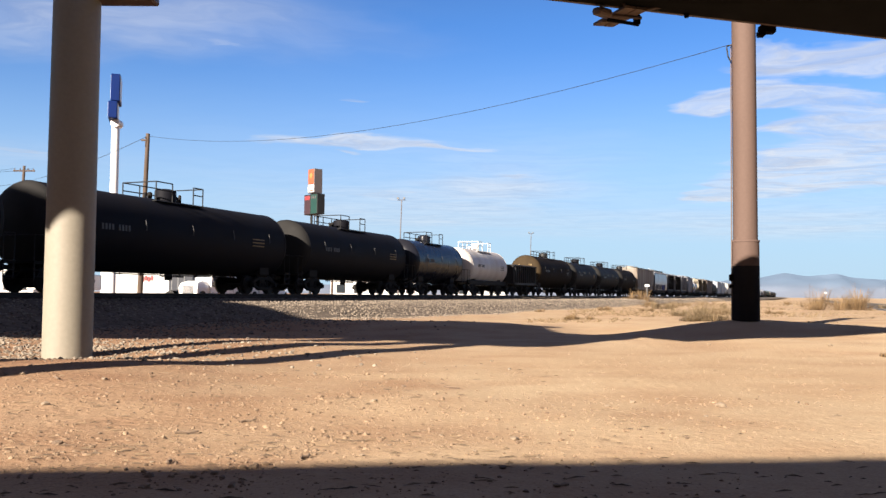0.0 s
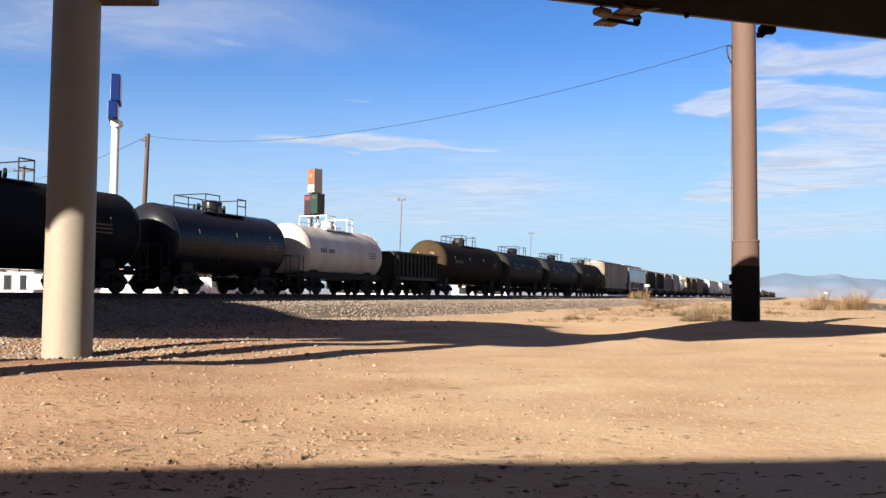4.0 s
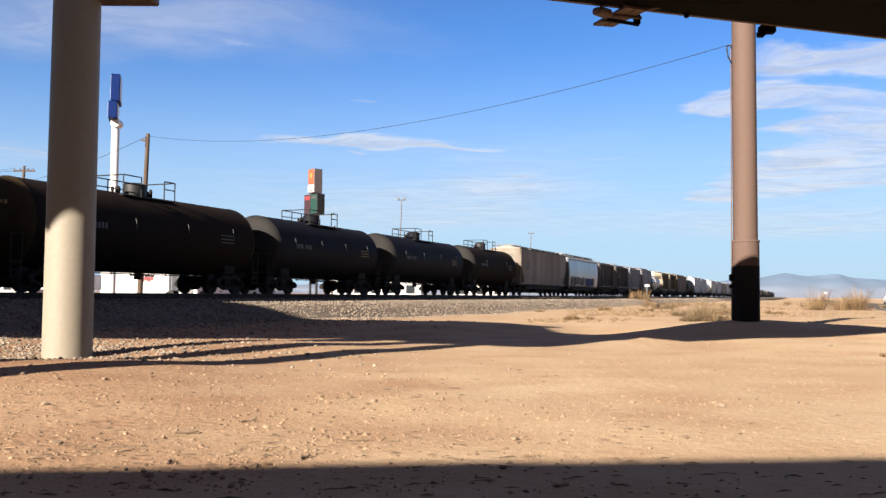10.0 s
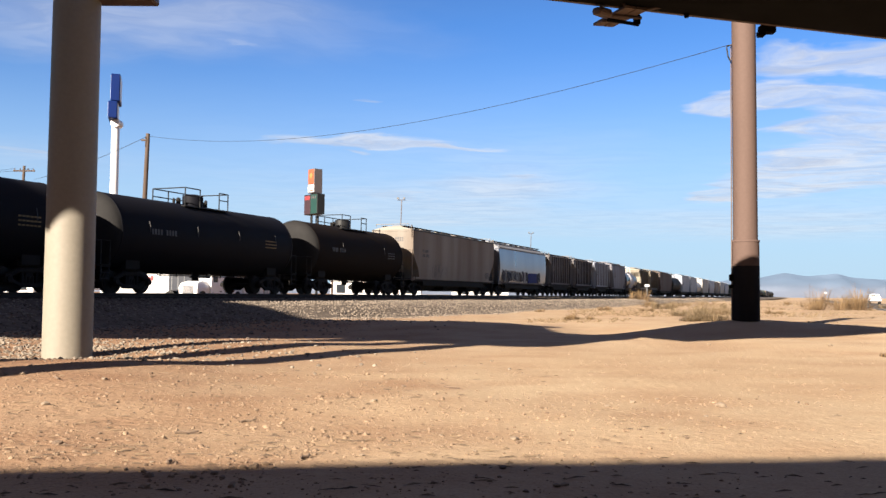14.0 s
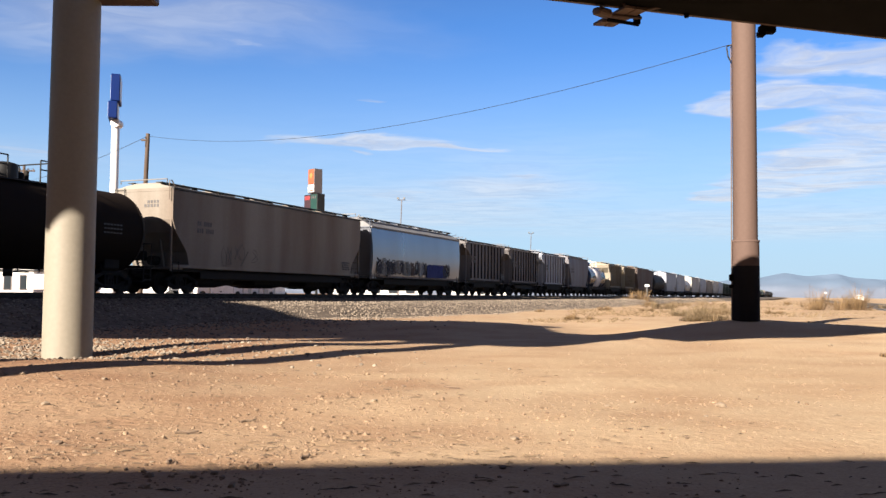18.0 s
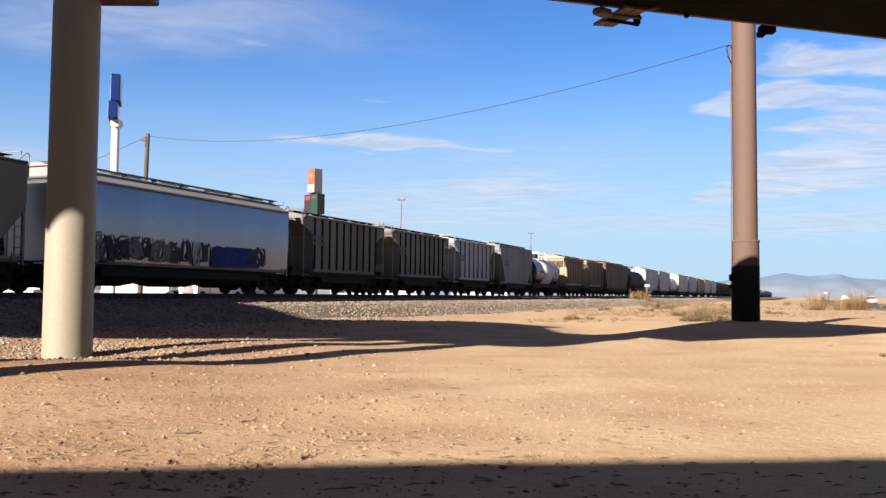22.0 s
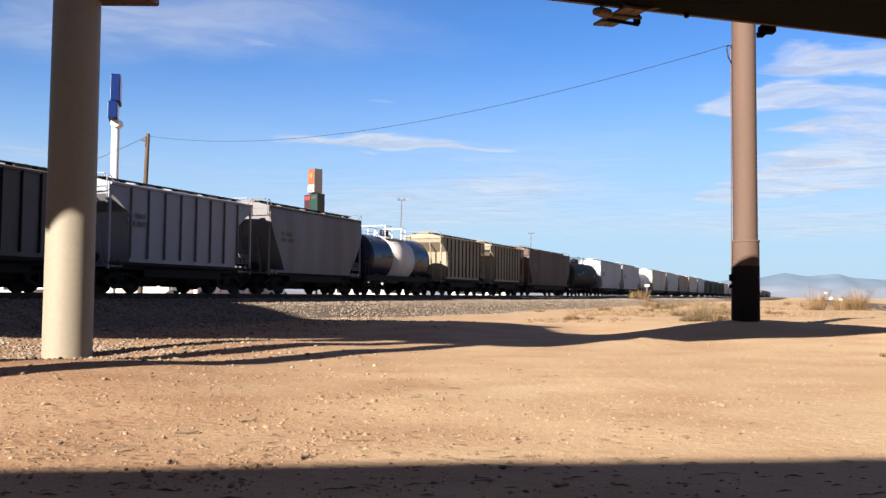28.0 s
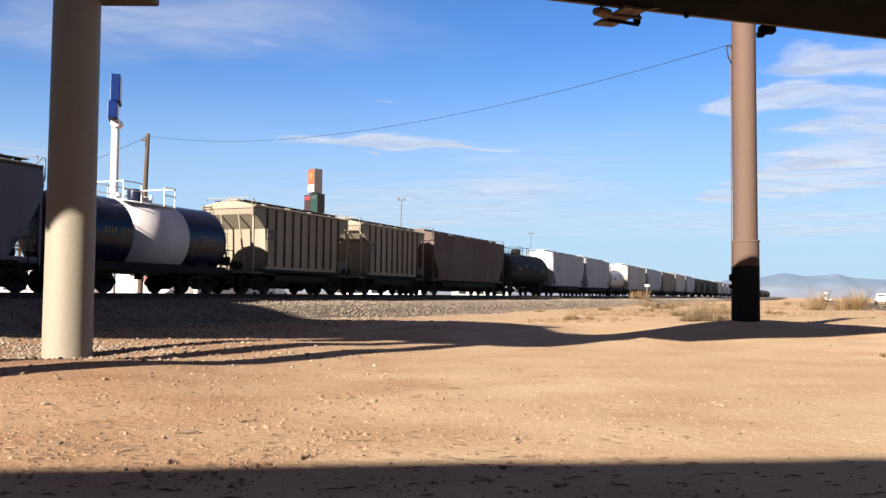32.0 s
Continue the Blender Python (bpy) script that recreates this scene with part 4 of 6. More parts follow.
place("gondola", 83.2, 91.4, lambda L: gondola_car(L, "gon_black", "black high-sided gondola car with upright ribs", 2.68))
place("tank_br", 91.2, 106.0, lambda L: tank_car(L, 1.58, "tank_brown", "brown-black tank car with a lighter tan head", straps=4, mark="lettering_white"))
place("tank_d", 106.0, 118.9, lambda L: tank_car(L, 1.54, "tank_black", BT, straps=4))
place("tank_b", 118.9, 133.6, None)
place("tank_e", 133.6, 146.4, lambda L: tank_car(L, 1.56, "tank_brown", "weathered dark brown tank car", straps=2))
place("hop_a", 146.2, 164.0, lambda L: hopper_car(L, "smooth", "hopper_grey", "long grey-beige covered hopper with smooth dirty sides and a scrawl", graffiti=2, top=4.3))
place("hop_s", 164.0, 179.9, lambda L: hopper_car(L, "barrel", "silver", "long polished silver covered hopper with sprayed graffiti", mark=None, graffiti=3, top=4.06, roof=0.52))
place("hop_d", 179.9, 190.7, lambda L: hopper_car(L, "ribbed", "hopper_dark", "dark grey-brown ribbed covered hopper, grimy", rib_mat="rib_shade", ribs=10, bays=2, top=4.05))
place("hop_d", 190.7, 201.1, None)
# the pale car's rib shade is drawn with the darker hopper colour
place("hop_r", 201.1, 211.6, lambda L: hopper_car(L, "ribbed", "hopper_light", "pale grey ribbed covered hopper", rib_mat="hopper_dark", ribs=8, bays=2, top=4.1))
place("hop_k", 211.6, 222.5, lambda L: hopper_car(L, "round", "hopper_blue", "grey round-sided covered hopper streaked with rust", bays=2, top=4.25))
place("tank_n", 222.3, 233.1, lambda L: tank_car(L, 1.46, "navy", "short glossy navy-blue tank car with a broad white band", band=(-1.55, 1.75), rails="white_iron", straps=0, mark="lettering_yellow", dome_r=0.3, frame_sill=True))
place("hop_t", 233.3, 243.9, lambda L: hopper_car(L, "ribbed", "hopper_tan", "tan ribbed covered hopper with a sloped braced end", rib_mat="rib_tan_shade", ribs=10, bays=2, top=4.15))
place("hop_t", 243.9, 254.8, None)
place("hop_u", 254.8, 271.8, lambda L: hopper_car(L, "smooth", "hopper_rust", "grey covered hopper with rust-stained roof edge", top=4.3))
place("tank_b", 271.8, 286.4, None)
place("hop_l", 286.4, 301.5, lambda L: hopper_car(L, "smooth", "hopper_light", "clean pale grey covered hopper", top=4.4))
place("hop_l", 301.5, 316.2, None)
place("tank_w", 316.2, 328.0, None)
place("hop_c", 328.0, 345.6, lambda L: hopper_car(L, "smooth", "hopper_cream", "cream covered hopper with smooth sides", top=4.4))
place("hop_lr", 345.6, 363.3, lambda L: hopper_car(L, "round", "hopper_light", "pale grey round-sided covered hopper", top=4.4))
place("hop_a", 363.3, 381.0, None)
place("hop_c", 381.0, 398.7, None)
place("hop_lr", 398.7, 416.4, None)
place("box_g", 416.4, 432.0, lambda L: box_car(L, "car_green", "dark green boxcar with sliding doors"))
place("box_g", 432.0, 447.6, None)
place("box_g", 447.6, 463.2, None)
place("box_g", 463.2, 478.8, None)
for i, kind in enumerate(["hop_c", "hop_l", "hop_lr", "hop_a", "tank_b", "tank_b", "hop_c", "tank_a", "hop_lr", "gondola", "gondola", "tank_b", "tank_a", "tank_d", "box_g", "tank_b", "hop_a", "tank_a", "tank_b", "gondola", "tank_d", "tank_a", "tank_b", "tank_d", "gondola", "tank_b", "tank_a"]):
    place(kind, 478.8 + i * 17.7, 478.8 + (i + 1) * 17.7, None)

# ---- the two sign poles and the billboard ----


def left_pole():
    x, y = LEFT_POLE
    p = thing("sign_pole", "thick cream-painted steel sign pole standing in gravel", "pole", m=Matrix.Translation((x, y, 0)))
    bm = bmesh.new()
    rod(bm, (0, 0, -0.4), (-0.01, 0, 9.0), 0.448, 0.425, n=48)
    part("shaft", bm, M["pole_cream"], p)
    bm = bmesh.new()
    box(bm, 0.9, 0, 7.12, 1.15, 0.6, 0.6, 0.03)
    part("sign_bracket", bm, M["panel_trim"], p, "dark brown bracket under the sign")


def billboard():
    x, y = RIGHT_POLE
    b = thing("sign_pole", "tall brown steel monopole with a collar and electric boxes", "pole", m=Matrix.Translation((x, y, 0)))
    bm = bmesh.new()
    lean = 0.016
    lathe_z(bm, [(0.40, 2.17), (0.40, 2.92)], 40)
    part("pole_base", bm, M["pole_brown"], b)
    # dark sleeve for the shaded foot, ending just under the shadow's edge
    bm = bmesh.new()
    lathe_z(bm, [(0.403, -0.4), (0.403, 2.18)], 40)
    part("foot_coat", bm, M["pole_shade"], b, "near-black sleeve that deepens the shade on the pole's foot")
    bm = bmesh.new()
    lathe_z(bm, [(0.415, 2.90), (0.415, 2.96), (0.38, 2.965)], 40)
    part("collar", bm, M["pole_brown"], b, "raised collar where the pole narrows")
    bm = bmesh.new()
    lathe_z(bm, [(0.36, 2.95), (0.352, 11.2)], 40)
    part("pole_shaft", bm, M["pole_brown"], b)
    # conduit and boxes on the pole
    bm = bmesh.new()
    rod(bm, (-0.44, -0.02, 0.3), (-0.40, -0.02, 9.0), 0.018, n=6)
    part("conduit", bm, M["panel_trim"], b)
    for z, h in ((1.82, 0.2), (1.55, 0.1)):
        bm = bmesh.new()
        box(bm, -0.455, -0.05, z, 0.11, 0.16, h, 0.02)
        part("meter_box", bm, M["panel_dark"], b, "small dark electric box on the pole")
    bm = bmesh.new()
    path_rod(bm, [(-0.42, -0.1, 8.95), (-0.56, -0.1, 8.9), (-0.52, -0.1, 8.6), (-0.44, -0.1, 8.45)], 0.022)
    part("drip_loop", bm, M["iron_black"], b)


left_pole()
billboard()

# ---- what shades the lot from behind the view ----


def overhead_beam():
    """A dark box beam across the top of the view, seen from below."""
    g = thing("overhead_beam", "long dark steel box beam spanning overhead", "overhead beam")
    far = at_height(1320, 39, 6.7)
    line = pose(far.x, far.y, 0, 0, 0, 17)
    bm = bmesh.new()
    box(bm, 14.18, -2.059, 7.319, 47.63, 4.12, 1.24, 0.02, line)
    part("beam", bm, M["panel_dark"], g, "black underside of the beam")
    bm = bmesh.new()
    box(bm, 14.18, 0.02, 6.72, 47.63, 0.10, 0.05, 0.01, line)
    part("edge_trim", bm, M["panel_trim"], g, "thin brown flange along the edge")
    bm = bmesh.new()
    rod(bm, line @ Vector((37, -1.3, -0.5)), line @ Vector((37, -1.3, 6.75)), 0.4, n=20)
    part("post", bm, M["pole_cream"], g)
    q = at_height(1215, 28, 6.66)
    bm = bmesh.new()
    rod(bm, (q.x, q.y, 6.80), (q.x, q.y, 6.62), 0.085, 0.04, n=12)
    part("drain_cap", bm, M["panel_dark"], g)
    a1, a2 = at_height(1347, 46, 6.70), at_height(1368, 52, 6.70)
    bm = bmesh.new()
    box(bm, (a1.x + a2.x) / 2, a1.y + 0.12, 6.66, a2.x - a1.x, 0.2, 0.16, 0.02)
    box(bm, a1.x + 0.04, a1.y + 0.12, 6.57, (a2.x - a1.x) * 0.45, 0.18, 0.12, 0.02)
    part("junction_box", bm, M["panel_dark"], g)
    # boards of a service platform held out behind the beam, with a lamp
    zb = 6.62
    corners = [at_height(x, y, zb) for x, y in ((1050, 45.7), (1084, 48.5), (1146, 19), (1107, 14))]
    for k0, k1 in ((0.0, 0.47), (0.53, 1.0)):
        lo = [corners[0].lerp(corners[1], k0), corners[0].lerp(corners[1], k1), corners[3].lerp(corners[2], k1), corners[3].lerp(corners[2], k0)]
        bm = bmesh.new()
        vs = [bm.verts.new(p) for p in lo] + [bm.verts.new(p + Vector((0, 0, 0.05))) for p in lo]
        for f in ((3, 2, 1, 0), (4, 5, 6, 7), (0, 1, 5, 4), (1, 2, 6, 5), (2, 3, 7, 6), (3, 0, 4, 7)):
            bm.faces.new([vs[i] for i in f])
        part("platform_board", bm, M["catwalk_wood"], g, "weathered reddish wooden board")
    for t0 in (0.36, 0.66):
        p, q = corners[0].lerp(corners[3], t0), corners[1].lerp(corners[2], t0)
        bm = bmesh.new()
        rod(bm, p + Vector((-0.05, 0, -0.03)), q + Vector((0.12, 0, -0.03)), 0.03, n=6)
        part("platform_bracket", bm, M["panel_trim"], g)
    p, q = at_height(1076, 35, zb - 0.1), at_height(1130, 44, zb - 0.1)
    bm = bmesh.new()
    rod(bm, p, q, 0.035, n=6)
    part("platform_bracket", bm, M["panel_dark"], g)
    q = at_height(1127, 38, zb)
    bm = bmesh.new()
    box(bm, q.x, q.y, zb + 0.02, 0.12, 0.16, 0.2, 0.02)
    part("bracket_box", bm, M["panel_dark"], g)
    q = at_height(1066, 22, zb - 0.05)
    bm = bmesh.new()
    box(bm, 0, 0, 0, 0.30, 0.30, 0.14, 0.04, pose(q.x, q.y, zb - 0.05, 10, 8, 25))
    part("flood_lamp", bm, M["catwalk_wood"], g, "boxy floodlight")
    bm = bmesh.new()
    rod(bm, corners[3] + Vector((0, 0, 0.02)), line @ Vector((-2.9, -0.1, 6.9)), 0.03, n=6)
    rod(bm, corners[2] + Vector((0, 0, 0.02)), line @ Vector((-1.4, -0.1, 6.9)), 0.03, n=6)
    part("platform_arm", bm, M["panel_trim"], g)


def shade_panels():
    """Tall unseen panels up-sun of the lot, added to throw the wide shade."""
    g = thing("sign_gantry", "unseen dark panels added to throw the wide shade on the lot", "sign gantry")
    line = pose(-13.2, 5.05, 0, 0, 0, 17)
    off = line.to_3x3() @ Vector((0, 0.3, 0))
    for pts in (CASTER_OUTLINE, CASTER_REAR):
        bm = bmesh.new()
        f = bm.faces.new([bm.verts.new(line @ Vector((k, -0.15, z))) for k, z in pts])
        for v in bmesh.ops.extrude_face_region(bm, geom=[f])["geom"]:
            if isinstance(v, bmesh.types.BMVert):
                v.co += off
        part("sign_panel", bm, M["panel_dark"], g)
    for k, r, h in CASTER_POSTS:
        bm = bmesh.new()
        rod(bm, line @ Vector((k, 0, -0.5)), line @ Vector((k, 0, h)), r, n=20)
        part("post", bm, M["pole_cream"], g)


# outlines cut to shape the cast shade; the posts throw its streaks
CASTER_OUTLINE = ((6.32, 7.71), (7.30, 10.45), (5.02, 10.95), (1.97, 12.00), (-2.91, 15.75), (-6.72, 16.98), (-13.19, 17.26), (-16.62, 9.20), (-8.20, 9.50), (-6.40, 9.85), (-5.30, 10.50), (-3.00, 10.72), (-2.46, 10.60), (-2.40, 8.80), (-1.75, 9.08), (-1.18, 8.88), (-1.12, 10.20), (0.50, 9.50), (1.20, 9.05), (3.20, 8.50), (5.14, 7.80))
CASTER_REAR = ((-16.64, 9.20), (-13.21, 17.26), (-21.40, 20.80), (-42.28, 30.41), (-51.12, 9.20))
CASTER_POSTS = ((3.60, 0.42, 8.6), (0.80, 0.42, 9.6), (-34, 0.40, 11))


def shade_wall():
    # unseen wall, added so that its top edge shades the near ground
    bm = bmesh.new()
    box(bm, 0, 0, 4.20, 170, 0.6, 8.84, 0.02, pose(-11.9, -9.9, 0, 0, 0, 5.2))
    solo("wall_rear", bm, M["wall_dark"], "plain unseen wall added behind the view to shade the foreground", "wall", kind="structure")


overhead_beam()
shade_panels()
shade_wall()
# ---- beyond the track ----


def blue_pylon():
    Y = 72.0
    top, mid, bot = px(206, 137, Y), px(205, 214, Y), px(199, 516, Y)
    t = thing("pylon_sign", "tall white pylon sign with blue boxes on top", "pylon sign")
    bm = bmesh.new()
    rod(bm, (bot.x - 0.1, Y, 0.4), (mid.x, Y, mid.z), 0.34, 0.32, n=24)
    part("pole", bm, M["sign_white"], t, "white round pole")
    bm = bmesh.new()
    rod(bm, (mid.x + 0.1, Y - 0.5, mid.z - 0.25), (mid.x + 0.1, Y + 0.5, mid.z - 0.25), 0.36, n=20)
    part("pole_cap", bm, M["sign_white"], t)
    turn = pose(top.x - 0.02, Y, 0, 0, 0, -73)
    zl = px(206, 184, Y).z
    for za, zb, off, nm, mt in ((zl, top.z, 0.05, "upper_box", "sign_blue"), (mid.z, zl - 0.02, -0.12, "lower_box", "sign_blue")):
        bm = bmesh.new()
        box(bm, 0, off, (za + zb) / 2, 2.6, 0.72, zb - za, 0.05, turn)
        bx = part(nm, bm, M[mt], t, "blue sign box")
        for sg in (-1, 1):
            bm = bmesh.new()
            box(bm, 0, off + sg * 0.37, (za + zb) / 2, 2.3, 0.02, (zb - za) * 0.86, 0.01, turn)
            part("face", bm, M["sign_white"], bx, "white sign face")


def station_sign():
    Y = 118.0
    t = thing("price_sign", "fuel station price sign on two dark poles", "price sign")
    a, b = px(545, 300, Y), px(571, 343, Y)
    c, d = px(537, 345, Y), px(578, 381, Y)
    cx = (a.x + b.x) / 2
    for k in (-0.42, 0.42):
        bm = bmesh.new()
        rod(bm, (cx + k - 0.05, Y, 0.3), (cx + k, Y, b.z + 0.2), 0.17, n=14)
        part("pole", bm, M["iron_black"], t)
    turn = pose(cx, Y, 0, 0, 0, -50)
    hz = a.z - b.z
    bm = bmesh.new()
    box(bm, 0, 0, (a.z + b.z) / 2, 1.55, 1.30, hz, 0.04, turn)
    head = part("head_box", bm, M["sign_grey"], t, "grey-brown sign box")
    bm = bmesh.new()
    box(bm, 0, -0.665, b.z + hz * 0.68, 1.45, 0.03, hz * 0.60, 0.005, turn)
    part("upper_face", bm, M["sign_orange"], head, "orange-red sign face")
    bm = bmesh.new()
    rod(bm, turn @ Vector((0, -0.68, b.z + hz * 0.72)), turn @ Vector((0, -0.70, b.z + hz * 0.72)), 0.36, n=16)
    part("round_emblem", bm, M["sign_yellow"], head, "plain yellow disc")
    bm = bmesh.new()
    box(bm, 0, -0.665, b.z + hz * 0.20, 1.45, 0.03, hz * 0.30, 0.005, turn)
    part("lower_face", bm, M["sign_white"], head, "white sign face")
    bm = bmesh.new()
    box(bm, 0, -0.685, b.z + hz * 0.10, 1.3, 0.02, hz * 0.05, 0.003, turn)
    part("stripe", bm, M["sign_orange"], head)
    gx = px(557, 362, Y).x
    turn2 = pose(gx, Y - 0.3, 0, 0, 0, -50)
    pz, ph = (c.z + d.z) / 2, c.z - d.z
    bm = bmesh.new()
    box(bm, 0, 0, pz, 3.3, 1.2, ph, 0.04, turn2)
    low = part("price_box", bm, M["iron_black"], t, "black price box")
    bm = bmesh.new()
    box(bm, -0.82, -0.61, pz, 1.55, 0.03, ph * 0.94, 0.005, turn2)
    part("maroon_face", bm, M["sign_maroon"], low, "dark maroon price face")
    bm = bmesh.new()
    box(bm, 0.82, -0.61, pz, 1.55, 0.03, ph * 0.94, 0.005, turn2)
    part("green_face", bm, M["sign_green"], low, "dark green price face")
    bm = bmesh.new()
    box(bm, -0.82, -0.63, pz + ph * 0.33, 1.3, 0.02, ph * 0.2, 0.004, turn2)
    part("red_header", bm, M["sign_red"], low)
    for i in range(3):
        bm = bmesh.new()
        box(bm, 0.4 + i * 0.42, -0.63, pz + ph * 0.33, 0.22, 0.02, ph * 0.14, 0.004, turn2)
        part("price_digit", bm, M["sign_grey"], low)


def utility_poles():
    for x, ytop, Y, arms, lab in ((262, 237, 58, 0, "weathered wooden utility pole"), (43, 294, 88, 1, "wooden utility pole with a crossarm"), (592, 400, 150, 1, "leaning wooden utility pole"), (-150, 288, 82, 1, "wooden utility pole with a crossarm")):
        top = px(x, ytop, Y)
        t = thing("utility_pole", lab, "utility pole", "utility poles")
        base = Vector((top.x - 0.02 * top.z * 1.2, Y, 0.3))
        bm = bmesh.new()
        rod(bm, base, top, 0.19, 0.13, n=14)
        part("post", bm, M["wood_pole"], t)
        bm = bmesh.new()
        if arms:
            for dz in (0.5, 2.0):
                if dz == 2.0:
                    part("crossarm", bm, M["wood_pole"], t)
                    bm = bmesh.new()
                box(bm, top.x, Y, top.z - dz, 2.2, 0.12, 0.14, 0.01)
                for k in (-0.95, -0.4, 0.4, 0.95):
                    rod(bm, (top.x + k, Y, top.z - dz + 0.07), (top.x + k, Y, top.z - dz + 0.25), 0.05, n=8)
        else:
            box(bm, top.x - 0.2, Y - 0.1, top.z - 0.45, 0.4, 0.1, 0.12, 0.01)
            rod(bm, (top.x - 0.1, Y - 0.15, top.z - 0.9), (top.x - 0.1, Y - 0.15, top.z - 0.2), 0.03, n=6)
        part("crossarm" if arms else "cable_bracket", bm, M["wood_pole"], t)

    def cable(name, a, b, sag, r, lab):
        bm = bmesh.new()
        pts = []
        for i in range(33):
            k = i / 32
            q = a.lerp(b, k)
            q.z -= sag * 4 * k * (1 - k)
            pts.append(q)
        path_rod(bm, pts, r, 5)
        solo(name, bm, M["iron_black"], lab, "cable", "overhead cables", m=None)
    p1 = px(262, 241, 58)
    cable("power_cable", p1, Vector((RIGHT_POLE[0] - 0.5, RIGHT_POLE[1] - 0.1, 8.95)), 1.35, 0.010, "thin black power cable hung from pole to sign")
    cable("power_cable", p1, px(60, 318, 88), 0.3, 0.016, "thin black power cable between poles")
    a1, a2 = px(43, 294, 88), px(-150, 288, 82)
    for k, dz in ((-0.95, -0.25), (0.95, -0.25), (-0.4, -1.75)):
        cable("power_cable", a1 + Vector((k, 0, dz)), a2 + Vector((k, 0, dz)), 0.5, 0.014, "thin black power cable between poles")


def lot_light(x, ytop, Y):
    top = px(x, ytop, Y)
    t = thing("lot_light", "slim grey parking lot light with floodlight heads", "light pole", "lot lights", Matrix.Translation((top.x, Y, 0)))
    bm = bmesh.new()
    rod(bm, (-0.35, 0, 0.3), (0, 0, top.z - 0.3), 0.09, 0.06, n=10)
    part("pole", bm, M["sign_grey"], t)
    bm = bmesh.new()
    rod(bm, (-0.5, 0, top.z - 0.3), (0.5, 0, top.z - 0.3), 0.05, n=6)
    part("crossbar", bm, M["sign_grey"], t)
    for k in (-0.45, 0.3):
        bm = bmesh.new()
        box(bm, k, -0.15, top.z - 0.1, 0.28, 0.36, 0.2, 0.04)
        part("lamp_head", bm, M["galvanised"], t, "pale floodlight head")


def low_building(x0, x1, ytop, Y, mat, label, windows=3, sign=False):
    a, b = px(x0, ytop, Y), px(x1, ytop, Y)
    t = thing("store_building", label, "building", m=Matrix.Translation(((a.x + b.x) / 2, Y + 4, 0)))
    w = b.x - a.x
    bm = bmesh.new()
    box(bm, 0, 0, a.z / 2, w, 8, a.z, 0.03)
    part("wall", bm, M[mat], t)
    bm = bmesh.new()
    box(bm, 0, 0, a.z + 0.05, w + 0.3, 8.3, 0.3, 0.04)
    part("roof", bm, M["building_white"], t)
    for i in range(windows):
        bm = bmesh.new()
        x = -w / 2 + w * (i + 0.6) / (windows + 0.2)
        box(bm, x, -4.0, 2.0, min(1.6, w / windows * 0.5), 0.08, 1.5, 0.01)
        wn = part("window", bm, M["sign_grey"], t, "grey window frame")
        bm = bmesh.new()
        box(bm, x, -4.05, 2.0, min(1.6, w / windows * 0.5) - 0.2, 0.04, 1.3, 0.005)
        part("pane", bm, M["glass_dark"], wn)
    if sign:
        bm = bmesh.new()
        for i in range(5):
            box(bm, w * 0.05 + i * 0.32, -4.06, a.z - 0.75 - 0.12 * (i % 2), 0.24, 0.05, 0.5, 0.01)
        part("wall_sign", bm, M["sign_red"], t, "red sign shapes on the wall")
    return t


def semi_truck(x, Y, turn, body, label):
    base = px(x, 516, Y)
    t = thing("semi_truck", label, "truck", "parked trucks", pose(base.x, Y, 0.34, 0, 0, turn))
    bm = bmesh.new()
    loft_boxes(bm, [(0.7, -1.2, 1.2, 1.15), (1.6, -1.2, 1.2, 1.2), (2.5, -1.1, 1.2, 1.2), (3.2, -0.6, 1.2, 1.1), (3.5, 0.0, 1.2, 0.95)])
    part("cab", bm, M[body], t)
    bm = bmesh.new()
    loft_boxes(bm, [(0.6, -3.3, -1.2, 0.95), (1.3, -3.35, -1.2, 1.0), (1.75, -3.1, -1.2, 0.9), (1.95, -2.2, -1.2, 0.75)])
    part("hood", bm, M[body], t)
    bm = bmesh.new()
    box(bm, -1.06, 0, 2.15, 0.12, 2.0, 0.7, 0.02, pose(0, 0, 0, 0, 0, 0))
    part("windscreen", bm, M["glass_dark"], t)
    bm = bmesh.new()
    box(bm, -0.4, 0, 2.15, 0.8, 2.44, 0.6, 0.02)
    part("side_window", bm, M["glass_dark"], t)
    bm = bmesh.new()
    box(bm, -3.36, 0, 1.1, 0.06, 1.1, 0.8, 0.02)
    box(bm, -3.45, 0, 0.5, 0.2, 2.3, 0.35, 0.05)
    part("grille", bm, M["chrome"], t, "chrome grille and bumper")
    bm = bmesh.new()
    loft_boxes(bm, [(0.65, 1.2, 3.0, 1.2), (3.3, 1.2, 3.0, 1.2), (3.7, 1.2, 2.8, 1.0)])
    part("sleeper", bm, M[body], t)
    for y in (-1, 1):
        bm = bmesh.new()
        box(bm, 0.6, y * 1.15, 0.62, 3.0, 0.2, 0.6, 0.05)
        part("side_fairing", bm, M[body], t)
    bm = bmesh.new()
    box(bm, 2.2, 0, 0.85, 4.6, 0.9, 0.25, 0.02)
    part("chassis", bm, M["rubber"], t)
    for x2 in (-2.5, 2.4, 3.7):
        for y in (-1.0, 1.0):
            bm = bmesh.new()
            rod(bm, (x2, y - 0.15, 0.5), (x2, y + 0.15, 0.5), 0.5, n=20)
            w = part("wheel", bm, M["rubber"], t)
            bm = bmesh.new()
            rod(bm, (x2, y - 0.17, 0.5), (x2, y + 0.17, 0.5), 0.27, n=14)
            part("rim", bm, M["chrome"], w)


